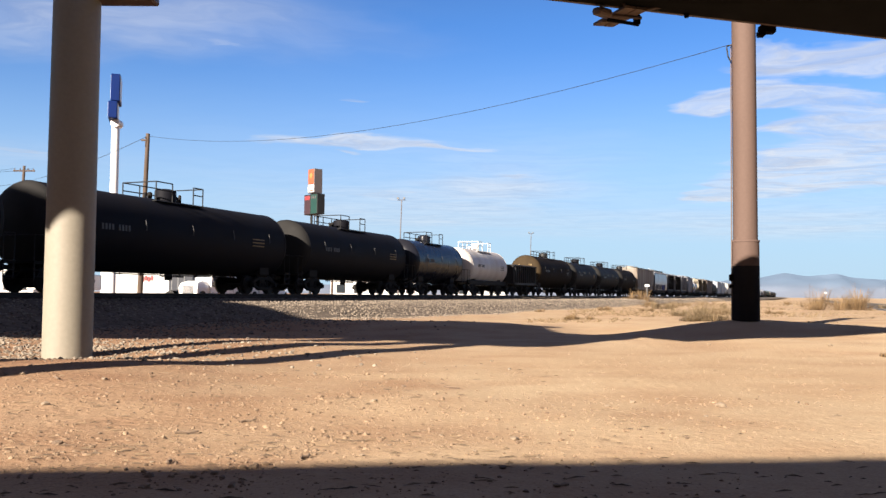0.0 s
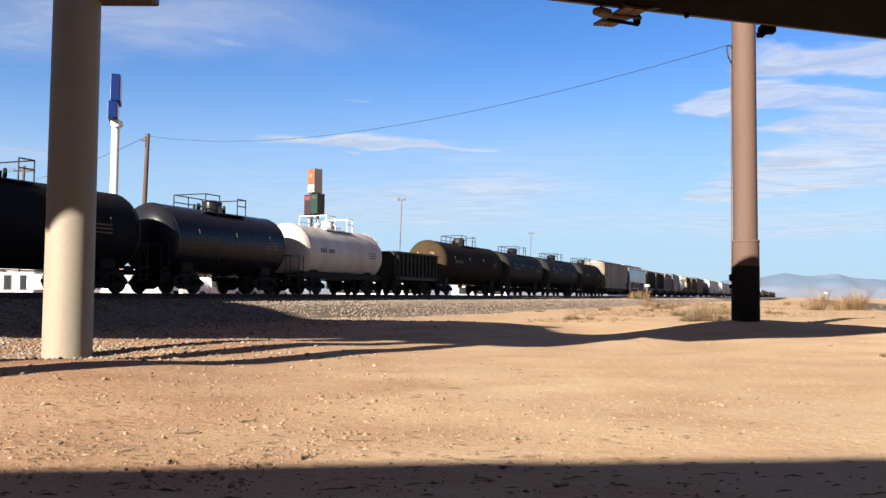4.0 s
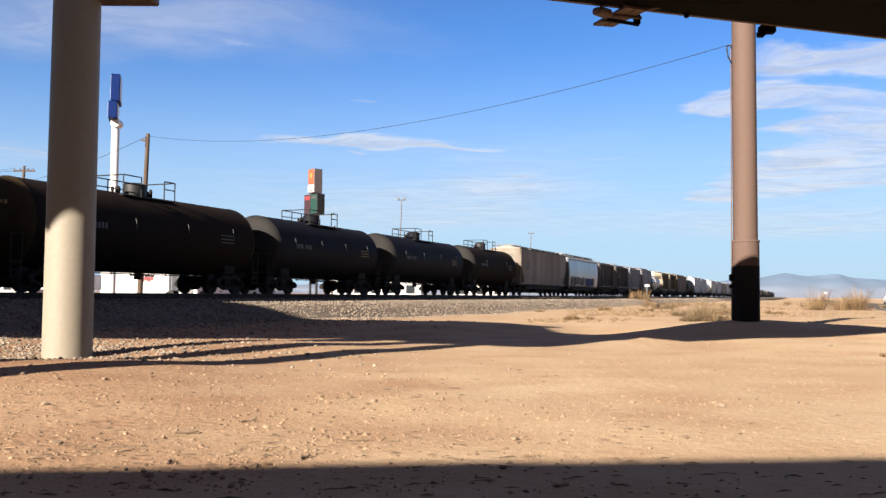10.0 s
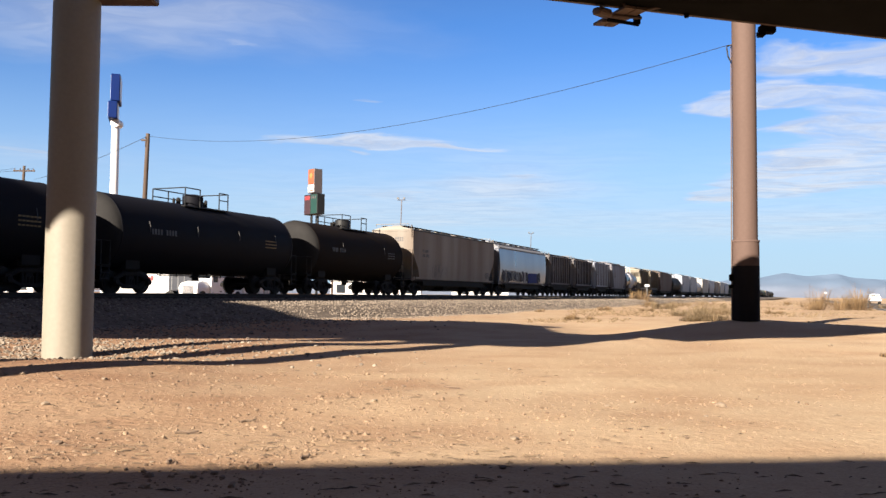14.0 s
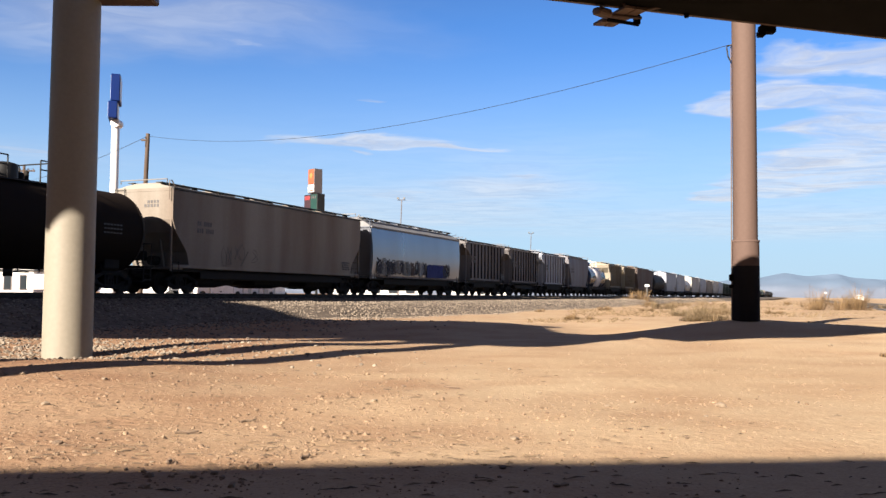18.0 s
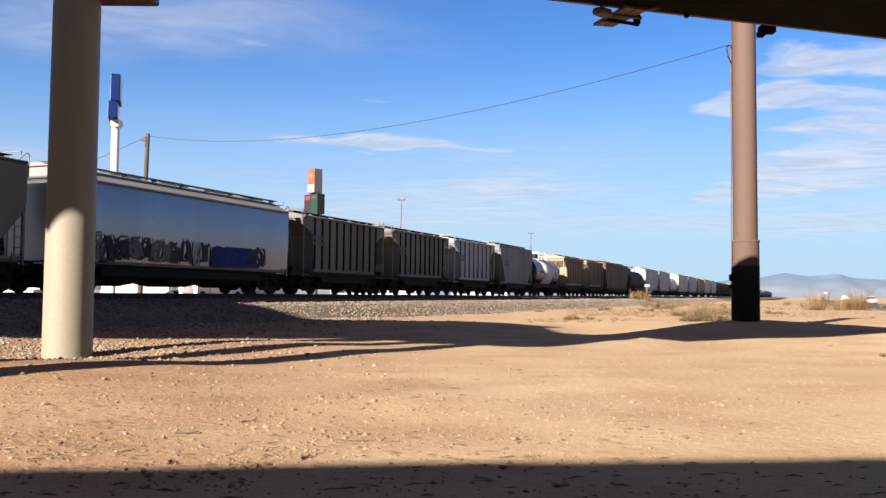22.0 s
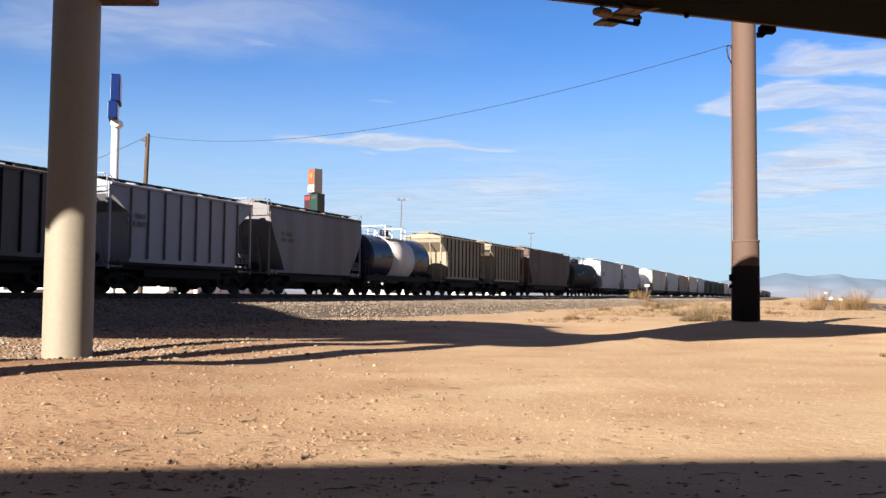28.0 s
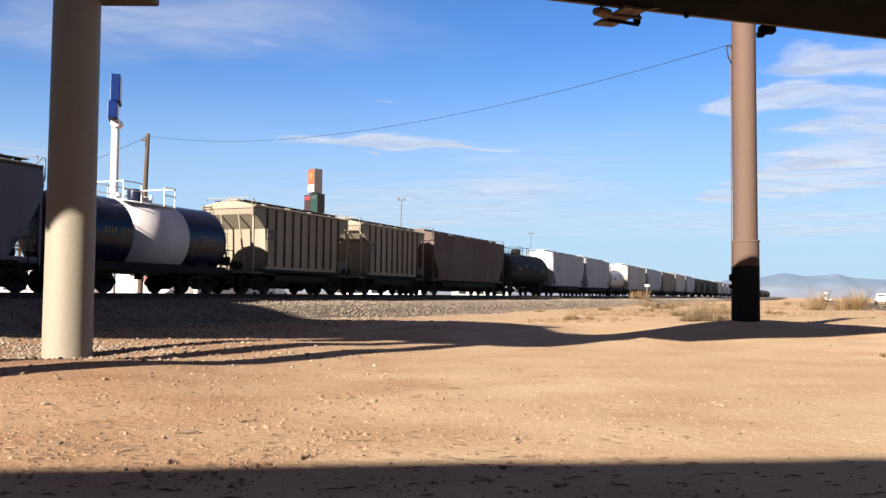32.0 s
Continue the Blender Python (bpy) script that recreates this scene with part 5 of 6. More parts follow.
def trailer(x0, x1, Y, ytop, mat, label):
    a, b = px(x0, ytop, Y), px(x1, ytop, Y)
    w = b.x - a.x
    t = thing("box_trailer", label, "trailer", "parked trailers", Matrix.Translation(((a.x + b.x) / 2, Y, 0.34)))
    top = a.z - 0.34
    bm = bmesh.new()
    box(bm, 0, 0, (top + 1.0) / 2, w, 2.5, top - 1.0, 0.03)
    part("box", bm, M[mat], t)
    bm = bmesh.new()
    for i in range(int(w / 0.6)):
        box(bm, -w / 2 + 0.3 + i * 0.6, -1.26, (top + 1.0) / 2, 0.05, 0.02, top - 1.2)
    part("side_posts", bm, M["galvanised"], t)
    for k in (w / 2 - 1.0, w / 2 - 2.2):
        bm = bmesh.new()
        rod(bm, (k, -1.2, 0.5), (k, 1.2, 0.5), 0.5, n=18)
        part("wheel_axle", bm, M["rubber"], t)


blue_pylon()
station_sign()
utility_poles()
lot_light(711, 350, 110)
lot_light(940, 411, 170)
low_building(-60, 60, 478, 84, "building_white", "low white store building with small windows", 4)
low_building(178, 305, 479, 92, "building_white", "white store building with red wall sign", 0, True)
low_building(585, 745, 497, 150, "building_white", "long low white building", 5)
low_building(800, 900, 503, 190, "building_white", "white shed far behind the track", 3)
trailer(60, 170, 74, 486, "truck_white", "white box trailer parked in the yard")
trailer(306, 348, 86, 484, "truck_dark", "dark blue box trailer parked in the yard")
for i, (x, Y) in enumerate(((366, 86), (394, 89), (421, 92), (448, 95), (474, 98))):
    semi_truck(x, Y, 74 + i * 3, "truck_white", "white semi truck cab parked in a row")

# ---- mile post sign by the track ----


def post_sign():
    base = px(1145, 524, 133)
    t = thing("milepost_sign", "small white sign on a thin post beside the track", "track sign", m=Matrix.Translation((base.x, 133, ground_z(base.x, 133))))
    top = px(1145, 503, 133).z - ground_z(base.x, 133)
    bm = bmesh.new()
    rod(bm, (0, 0, -0.2), (0, 0, top), 0.075, n=8)
    part("post", bm, M["galvanised"], t)
    bm = bmesh.new()
    box(bm, 0, -0.1, top - 0.25, 0.72, 0.05, 0.36, 0.01)
    pl = part("plate", bm, M["sign_white"], t, "white plate")
    bm = bmesh.new()
    for i in range(3):
        box(bm, -0.22 + 0.22 * i, -0.13, top - 0.25, 0.1, 0.01, 0.2)
    part("lettering", bm, M["lettering_dark"], pl)


post_sign()

# ---- distance ----


def mountains():
    m = bpy.data.materials.new("far_mountain")
    m.use_nodes = True
    N, LK = m.node_tree.nodes, m.node_tree.links
    b = N["Principled BSDF"]
    n = N.new("ShaderNodeTexNoise")
    n.inputs["Scale"].default_value, n.inputs["Detail"].default_value = 0.006, 8
    tc = N.new("ShaderNodeTexCoord")
    mp = N.new("ShaderNodeMapping")
    mp.inputs["Scale"].default_value = (1, 1, 3)
    LK.new(tc.outputs["Object"], mp.inputs[0])
    LK.new(mp.outputs[0], n.inputs["Vector"])
    # distance haze is mixed into these pale blue base colours
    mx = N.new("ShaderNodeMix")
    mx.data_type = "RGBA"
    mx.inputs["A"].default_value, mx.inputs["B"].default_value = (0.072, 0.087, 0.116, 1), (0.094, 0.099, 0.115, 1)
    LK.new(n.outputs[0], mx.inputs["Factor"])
    # the painted haze thins with height towards the crest
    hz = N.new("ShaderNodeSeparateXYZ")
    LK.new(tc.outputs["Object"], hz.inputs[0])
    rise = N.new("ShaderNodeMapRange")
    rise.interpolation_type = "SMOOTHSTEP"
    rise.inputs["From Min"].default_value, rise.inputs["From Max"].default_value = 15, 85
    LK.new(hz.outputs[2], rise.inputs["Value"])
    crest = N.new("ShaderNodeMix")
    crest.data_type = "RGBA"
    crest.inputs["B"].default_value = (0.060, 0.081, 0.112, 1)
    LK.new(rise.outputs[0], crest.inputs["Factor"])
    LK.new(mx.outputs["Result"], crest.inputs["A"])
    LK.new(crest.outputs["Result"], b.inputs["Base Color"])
    # a glow of the same colour adds to the painted haze
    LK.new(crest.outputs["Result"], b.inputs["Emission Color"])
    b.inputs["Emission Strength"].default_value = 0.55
    b.inputs["Roughness"].default_value = 1.0
    b.inputs["Specular IOR Level"].default_value = 0.0
    bm = bmesh.new()
    rows = []
    for i in range(161):
        x = -2600 + i * 42.5
        u = x / 4400
        h = 66 + 15 * noise.noise((u * 9, 0, 0)) + 14 * noise.noise((u * 31, 2, 0)) + 5 * noise.noise((u * 90, 5, 0))
        h += 34 * smooth(0.30, 0.46, u) - 16 * smooth(0.46, 0.53, u)
        h *= (0.55 + 0.45 * smooth(0.15, 0.36, u)) * 1.22
        row = []
        for k in range(9):
            t = k / 8
            hh = h * t ** 0.8 + (6 * noise.noise((u * 60, t * 4, 1)) if 0 < k < 8 else 0)
            row.append(bm.verts.new((x, 4300 + 260 * t + 60 * noise.noise((u * 40, t * 3, 9)), -2 + hh)))
        rows.append(row)
    for a, c in zip(rows, rows[1:]):
        for k in range(8):
            f = bm.faces.new((a[k], c[k], c[k + 1], a[k + 1]))
            f.smooth = True
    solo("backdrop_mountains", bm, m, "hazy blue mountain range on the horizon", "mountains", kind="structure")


mountains()

# ---- clouds: one high sheet of streaks that drifts ----


def clouds():
    H = 300.0
    m = bpy.data.materials.new("cloud")
    m.use_nodes = True
    N, LK = m.node_tree.nodes, m.node_tree.links
    N.remove(N["Principled BSDF"])
    tc = N.new("ShaderNodeTexCoord")

    def math_node(op, a, b=None, c=None):
        n = N.new("ShaderNodeMath")
        n.operation = op
        for i, v in enumerate((a, b, c)):
            if v is None:
                continue
            if isinstance(v, (int, float)):
                n.inputs[i].default_value = v
            else:
                LK.new(v, n.inputs[i])
        return n.outputs[0]

    sep = N.new("ShaderNodeSeparateXYZ")
    LK.new(tc.outputs["Object"], sep.inputs[0])
    warp = N.new("ShaderNodeTexNoise")
    warp.inputs["Scale"].default_value, warp.inputs["Detail"].default_value = 0.004, 4
    LK.new(tc.outputs["Object"], warp.inputs["Vector"])
    wsep = N.new("ShaderNodeSeparateColor")
    LK.new(warp.outputs["Color"], wsep.inputs[0])
    X = math_node("MULTIPLY_ADD", math_node("SUBTRACT", wsep.outputs[0], 0.5), 260.0, sep.outputs[0])
    Y = math_node("MULTIPLY_ADD", math_node("SUBTRACT", wsep.outputs[1], 0.5), 420.0, sep.outputs[1])

    def streak(sx, sy, det, off):
        cmb = N.new("ShaderNodeCombineXYZ")
        LK.new(math_node("MULTIPLY", X, sx), cmb.inputs[0])
        LK.new(math_node("MULTIPLY", Y, sy), cmb.inputs[1])
        cmb.inputs[2].default_value = off
        n = N.new("ShaderNodeTexNoise")
        n.inputs["Scale"].default_value, n.inputs["Detail"].default_value = 1.0, det
        n.inputs["Roughness"].default_value = 0.62
        LK.new(cmb.outputs[0], n.inputs["Vector"])
        return n.outputs[0]

    n1 = streak(0.0034, 0.0064, 8, 3.0)
    n2 = streak(0.012, 0.016, 8, 8.0)
    grain = math_node("ADD", math_node("MULTIPLY", n1, 0.56), math_node("MULTIPLY", n2, 0.44))

    def blob(cx, cy, rx, ry, gain):
        dx = math_node("DIVIDE", math_node("SUBTRACT", X, cx), rx)
        dy = math_node("DIVIDE", math_node("SUBTRACT", Y, cy), ry)
        r = math_node("ADD", math_node("MULTIPLY", dx, dx), math_node("MULTIPLY", dy, dy))
        return math_node("MULTIPLY", math_node("POWER", 2.718, math_node("MULTIPLY", r, -1.0)), gain)

    def spot(x, y, wpx, hpx, gain):
        """A cloud bank centred where the view's point meets the sheet."""
        q = px(x, y, 1000.0)
        k = H / (q.z - 1.25)
        cy = 1000.0 * k
        q2 = px(x, y + hpx, 1000.0)
        q3 = px(x, y - hpx, 1000.0)
        ry = 0.5 * (1000 * H / max(30, q2.z - 1.25) - 1000 * H / (q3.z - 1.25))
        return blob(q.x * k, cy, wpx / 1550.0 * cy, ry, gain)

    total = None
    for args in CLOUD_BANKS:
        v = spot(*args)
        total = v if total is None else math_node("ADD", total, v)
    cover = math_node("MINIMUM", total, 1.0)
    thr = math_node("SUBTRACT", 0.82, math_node("MULTIPLY", cover, 0.56))
    fade = N.new("ShaderNodeMapRange")
    fade.interpolation_type = "SMOOTHSTEP"
    fade.inputs["From Min"].default_value, fade.inputs["From Max"].default_value = 5600, 2900
    LK.new(sep.outputs[1], fade.inputs["Value"])
    dens = math_node("MULTIPLY", math_node("MULTIPLY", math_node("SUBTRACT", grain, thr), 2.3), fade.outputs[0])
    cl = N.new("ShaderNodeClamp")
    LK.new(dens, cl.inputs[0])
    cl.inputs["Max"].default_value = 0.80
    thin = None
    for args in CLOUD_VEILS:
        v = spot(*args)
        thin = v if thin is None else math_node("ADD", thin, v)
    soft = N.new("ShaderNodeMapRange")
    soft.inputs["From Min"].default_value, soft.inputs["From Max"].default_value = 0.34, 0.66
    soft.inputs["To Min"].default_value, soft.inputs["To Max"].default_value = 0.6, 1.25
    LK.new(streak(0.0016, 0.0026, 5, 21.0), soft.inputs["Value"])
    veil_d = math_node("MINIMUM", math_node("MULTIPLY", thin, soft.outputs[0]), 0.62)
    clear = math_node("MULTIPLY", math_node("SUBTRACT", 1.0, cl.outputs[0]), math_node("SUBTRACT", 1.0, veil_d))
    whole = math_node("MULTIPLY", math_node("SUBTRACT", 1.0, clear), fade.outputs[0])
    em = N.new("ShaderNodeEmission")
    em.inputs["Strength"].default_value = 0.232
    billow = N.new("ShaderNodeMapRange")
    billow.inputs["From Min"].default_value, billow.inputs["From Max"].default_value = 0.38, 0.60
    LK.new(streak(0.006, 0.013, 6, 15.0), billow.inputs["Value"])
    shade = N.new("ShaderNodeMix")
    shade.data_type = "RGBA"
    shade.inputs["A"].default_value, shade.inputs["B"].default_value = (0.66, 0.70, 0.82, 1), (0.93, 0.94, 0.98, 1)
    LK.new(billow.outputs[0], shade.inputs["Factor"])
    LK.new(shade.outputs["Result"], em.inputs["Color"])
    tr = N.new("ShaderNodeBsdfTransparent")
    mixs = N.new("ShaderNodeMixShader")
    LK.new(whole, mixs.inputs[0])
    LK.new(tr.outputs[0], mixs.inputs[1])
    LK.new(em.outputs[0], mixs.inputs[2])
    LK.new(mixs.outputs[0], N["Material Output"].inputs["Surface"])
    bm = bmesh.new()
    vs = [bm.verts.new(c) for c in ((-6800, 500, 0), (6800, 500, 0), (6800, 9400, 0), (-6800, 9400, 0))]
    bm.faces.new(vs)
    ob = solo("backdrop_clouds", bm, m, "thin white streaky clouds drifting in a blue sky", "clouds", kind="structure")
    ob.visible_shadow = False
    ob.scale = (0.5, 0.5, 0.5)
    return ob


CLOUD_BANKS = [(1500, 112, 190, 28, 1.7), (1275, 175, 70, 26, 1.6), (1430, 180, 150, 20, 1.5), (1540, 208, 110, 14, 1.4), (1410, 232, 85, 11, 1.3), (1550, 285, 230, 60, 1.9), (1400, 325, 110, 30, 1.4), (1262, 347, 60, 12, 1.2),
               (545, 244, 180, 12, 1.1), (700, 256, 80, 11, 1.05), (600, 268, 40, 5, 0.75), (830, 262, 80, 8, 0.95), (620, 176, 26, 8, 0.85), (380, 90, 80, 10, 0.66), (900, 308, 70, 8, 0.85), (20, 262, 110, 12, 0.85), (700, 350, 180, 34, 0.66)]
CLOUD_VEILS = [(150, 58, 330, 44, 0.40), (420, 40, 240, 36, 0.24), (690, 375, 250, 46, 0.30), (890, 335, 120, 42, 0.34), (1150, 412, 560, 30, 0.36), (1500, 260, 190, 80, 0.10), (40, 275, 130, 26, 0.22), (1480, 400, 260, 40, 0.26)]
CLOUDS = clouds()
CLOUD_Z = 151.25

# ---- road on the far side of the lot, and its traffic ----


def road_point(y, d=0.0, z=0.0):
    """A point of the road's middle at depth y, d metres to its outer side."""
    x = 14.0 + 0.409 * y
    return Vector((x + d * math.cos(TH), y - d * math.sin(TH), z))


def road_z(y):
    q = road_point(y)
    return ground_z(q.x, q.y) + 0.05


def build_road():
    bm = bmesh.new()
    ys = [-260 + 10 * i for i in range(100)]
    rows = [[bm.verts.new(road_point(y, d, road_z(y) + (0.03 if -6 < d < 2.5 else -0.25))) for d in (-6.4, -5.6, 2.0, 2.8)] for y in ys]
    for p, q in zip(rows, rows[1:]):
        for i in range(3):
            bm.faces.new((p[i], p[i + 1], q[i + 1], q[i]))
    solo("road", bm, M["asphalt"], "grey two-lane asphalt road running into the distance", "road", kind="structure")
    for d in (-5.2, -1.8, 1.6):
        bm = bmesh.new()
        r2 = [[bm.verts.new(road_point(y, d + k, road_z(y) + 0.036)) for k in (-0.06, 0.06)] for y in ys]
        for p, q in zip(r2, r2[1:]):
            bm.faces.new((p[0], p[1], q[1], q[0]))
        solo("road_line", bm, M["line_paint"], "painted line on the asphalt road", "road marking", kind="structure")


build_road()


def wheel_on(t, x, y, r):
    bm = bmesh.new()
    rod(bm, (x, y - 0.12, r), (x, y + 0.12, r), r, n=20)
    w = part("wheel", bm, M["rubber"], t)
    bm = bmesh.new()
    rod(bm, (x, y - 0.13, r), (x, y + 0.13, r), r * 0.6, n=14)
    part("rim", bm, M["chrome"], w)


def pickup(label, paintname):
    """Local x forward."""
    t = thing("pickup_truck", label, "pickup truck")
    bm = bmesh.new()
    loft_boxes(bm, [(0.45, -2.7, 2.75, 0.90), (0.62, -2.75, 2.85, 0.98), (0.98, -2.75, 2.85, 0.99), (1.08, -2.75, 2.7, 0.95)])
    part("body", bm, M[paintname], t)
    bm = bmesh.new()
    loft_boxes(bm, [(1.06, -0.85, 1.55, 0.93), (1.35, -0.8, 1.2, 0.88), (1.80, -0.62, 0.45, 0.76), (1.87, -0.5, 0.3, 0.70)])
    part("cab", bm, M[paintname], t)
    for sg in (-1, 1):
        bm = bmesh.new()
        box(bm, -1.75, sg * 0.94, 1.2, 1.95, 0.08, 0.32, 0.03)
        part("bed_side", bm, M[paintname], t)
        bm = bmesh.new()
        box(bm, -2.77, sg * 0.86, 0.98, 0.06, 0.16, 0.38, 0.02)
        part("tail_light", bm, M["tail_red"], t, "red tail light")
    bm = bmesh.new()
    box(bm, -2.73, 0, 1.12, 0.08, 1.5, 0.5, 0.02)
    part("tailgate", bm, M[paintname], t)
    bm = bmesh.new()
    box(bm, -2.85, 0, 0.55, 0.16, 1.9, 0.2, 0.04)
    part("bumper", bm, M["chrome"], t)
    bm = bmesh.new()
    box(bm, -0.73, 0, 1.52, 0.05, 1.3, 0.34, 0.02, pose(-0.03, 0, 0))
    part("rear_window", bm, M["glass_dark"], t)
    for sg in (-1, 1):
        bm = bmesh.new()
        box(bm, 0.1, sg * 0.83, 1.50, 1.3, 0.05, 0.34, 0.02)
        part("side_window", bm, M["glass_dark"], t)
    for x in (-1.75, 1.8):
        for y in (-0.86, 0.86):
            wheel_on(t, x, y, 0.38)
    return t


def sedan(label, paintname):
    t = thing("car", label, "car")
    bm = bmesh.new()
    loft_boxes(bm, [(0.35, -2.25, 2.3, 0.82), (0.55, -2.32, 2.36, 0.88), (0.82, -2.3, 2.2, 0.88), (0.95, -2.15, 1.6, 0.82)])
    part("body", bm, M[paintname], t)
    bm = bmesh.new()
    loft_boxes(bm, [(0.93, -1.75, 1.1, 0.78), (1.22, -1.35, 0.6, 0.70), (1.42, -0.95, 0.1, 0.60)])
    part("cabin", bm, M["glass_dark"], t, "dark glazed cabin")
    bm = bmesh.new()
    box(bm, -0.42, 0, 1.43, 1.2, 1.2, 0.05, 0.02)
    part("roof", bm, M[paintname], t)
    for sg in (-1, 1):
        bm = bmesh.new()
        box(bm, -2.30, sg * 0.65, 0.72, 0.06, 0.34, 0.16, 0.02)
        part("tail_light", bm, M["tail_red"], t, "red tail light")
    for x in (-1.4, 1.45):
        for y in (-0.8, 0.8):
            wheel_on(t, x, y, 0.32)
    return t


ROAD_CARS = [(pickup("white pickup truck driving away on the road", "truck_white"), [(0, 39), (11, 143), (13, 158), (14, 168), (17, 198), (24, 330), (32, 520)]),
             (sedan("white car driving away on the road", "truck_white"), [(0, -128), (19.3, 142), (21, 165), (22, 177), (23, 191), (32, 430)]),
             (pickup("white pickup truck with a dark tailgate on the road", "truck_white"), [(0, -200), (30.7, 140), (32, 153)])]


# ---- plants, stones and litter ----


def ground_at(x, y):
    """Where the sight line of a point of the view meets the ground."""
    far = px(x, y, 1.0).z - 1.25
    lo = max(3.0, 0.72 * 1.25 / max(0.002, -far) if far < 0 else 200.0)
    lo = min(lo, 90.0)
    while lo < 600:
        q = px(x, y, lo)
        if q.z <= ground_z(q.x, q.y):
            return Vector((q.x, q.y, ground_z(q.x, q.y)))
        lo *= 1.012
    return Vector((q.x, q.y, ground_z(q.x, q.y)))


def blades(bm_v, bm_f, x, y, z, h, spread, n, rg, width=0.012, droop=0.4):
    """Thin bent blades or twigs from one root."""
    for _ in range(n):
        a = rg.uniform(0, 6.283)
        s = rg.uniform(0.1, 1.0) * spread
        hh = h * rg.uniform(0.45, 1.0)
        dx, dy = math.cos(a), math.sin(a)
        w = width * rg.uniform(0.6, 1.4)
        nx, ny = -dy * w, dx * w
        k = len(bm_v)
        r0 = rg.uniform(0, 0.35) * spread
        p0 = (x + dx * r0, y + dy * r0, z - 0.02)
        p1 = (x + dx * (r0 + s * 0.45), y + dy * (r0 + s * 0.45), z + hh * 0.65)
        p2 = (x + dx * (r0 + s), y + dy * (r0 + s), z + hh * (1 - droop * rg.random() * 0.6))
        for (qx, qy, qz), f in ((p0, 1.0), (p1, 0.8)):
            bm_v.extend([(qx - nx * f, qy - ny * f, qz), (qx + nx * f, qy + ny * f, qz)])
        bm_v.append(p2)
        bm_f.extend([(k, k + 1, k + 3, k + 2), (k + 2, k + 3, k + 4)])


def shrub(name, x, y, h, spread, n, mat, label, category, seed):
    rg = random.Random(seed)
    v, f = [], []
    z = ground_z(x, y)
    stems = max(3, n // 70)
    for i in range(stems):
        ox, oy = rg.gauss(0, spread * 0.36), rg.gauss(0, spread * 0.36)
        blades(v, f, x + ox, y + oy, ground_z(x + ox, y + oy), h * rg.uniform(0.3, 1.0) * (1 - 0.4 * min(1, math.hypot(ox, oy) / spread)), spread * 0.5, n * 8 // (5 * stems), rg, 0.004 + 0.0018 * h, 0.9)
    me = bpy.data.meshes.new(name)
    me.from_pydata([(p[0] - x, p[1] - y, p[2] - z) for p in v], [], f)
    me.materials.append(M[mat])
    ob = new(name, me)
    ob.location = (x, y, z)
    return tagged(ob, label, category, "dry shrubs")


def plants():
    for i, (x, y, hpx, wpx, n, mat) in enumerate(((1250, 568, 20, 50, 1200, "brush_grey"), (1205, 560, 14, 40, 500, "brush_grey"), (1172, 548, 14, 34, 420, "brush_grey"), (1128, 539, 26, 30, 1000, "brush_twig"), (1108, 541, 9, 30, 260, "brush_twig"), (1195, 545, 11, 40, 420, "grass_blade"), (1265, 556, 16, 60, 900, "grass_blade"), (1225, 541, 10, 60, 600, "grass_blade"), (1150, 541, 10, 40, 420, "brush_twig"),
                                                  (1012, 566, 10, 34, 360, "brush_twig"), (1068, 550, 9, 22, 260, "brush_twig"), (1150, 551, 8, 30, 260, "brush_twig"), (1240, 553, 12, 40, 360, "brush_grey"),
                                                  (1472, 549, 34, 70, 230, "brush_twig"), (1500, 549, 48, 90, 260, "brush_twig"), (1530, 547, 30, 60, 220, "brush_grey"), (1490, 549, 20, 90, 300, "brush_twig"), (1455, 540, 12, 22, 260, "brush_twig"), (1365, 556, 9, 26, 260, "brush_twig"), (1400, 540, 8, 30, 200, "brush_twig"),
                                                  (508, 552, 9, 9, 80, "grass_blade"), (1566, 634, 8, 10, 90, "brush_twig"), (1085, 541, 8, 26, 200, "brush_twig"), (1290, 548, 10, 30, 240, "brush_grey"), (960, 553, 6, 22, 140, "brush_twig"))):
        q = ground_at(x, y)
        k = q.y / 1550.0
        shrub("dry_shrub", q.x, q.y, hpx * k * 1.9, wpx * k, n, mat, "bushy dry grey-brown desert shrub on sand" if mat == "brush_grey" else "dry tawny desert shrub on sand", "shrub", 40 + i)
    rg = random.Random(11)
    v, f = [], []
    for _ in range(5200):
        x, y = rg.uniform(930, 1568), rg.uniform(528, 572)
        if x < 1100 and y < 548:
            continue
        q = ground_at(x, y)
        d = (q - ORIGIN).dot(NEAR)
        if d < 3.2 or q.y > 260 or noise.noise((q.x * 0.12, q.y * 0.12, 4)) < -0.16 + (0.25 if y > 560 else 0) + (0.18 if x < 1080 else 0):
            continue
        if abs(q.x - 14.0 - 0.409 * q.y) < 7:
            continue
        k = q.y / 1550
        blades(v, f, q.x, q.y, q.z, min(0.30, max(0.08, 3.6 * k)), min(0.6, 6 * k), 7, rg, 0.006 + 0.35 * k * 0.25)
    me = bpy.data.meshes.new("dry_grass")
    me.from_pydata(v, [], f)
    me.materials.append(M["grass_blade"])
    tagged(new("dry_grass", me), "sparse tufts of dry yellow grass on the sand bank", "grass", kind="stuff")


plants()


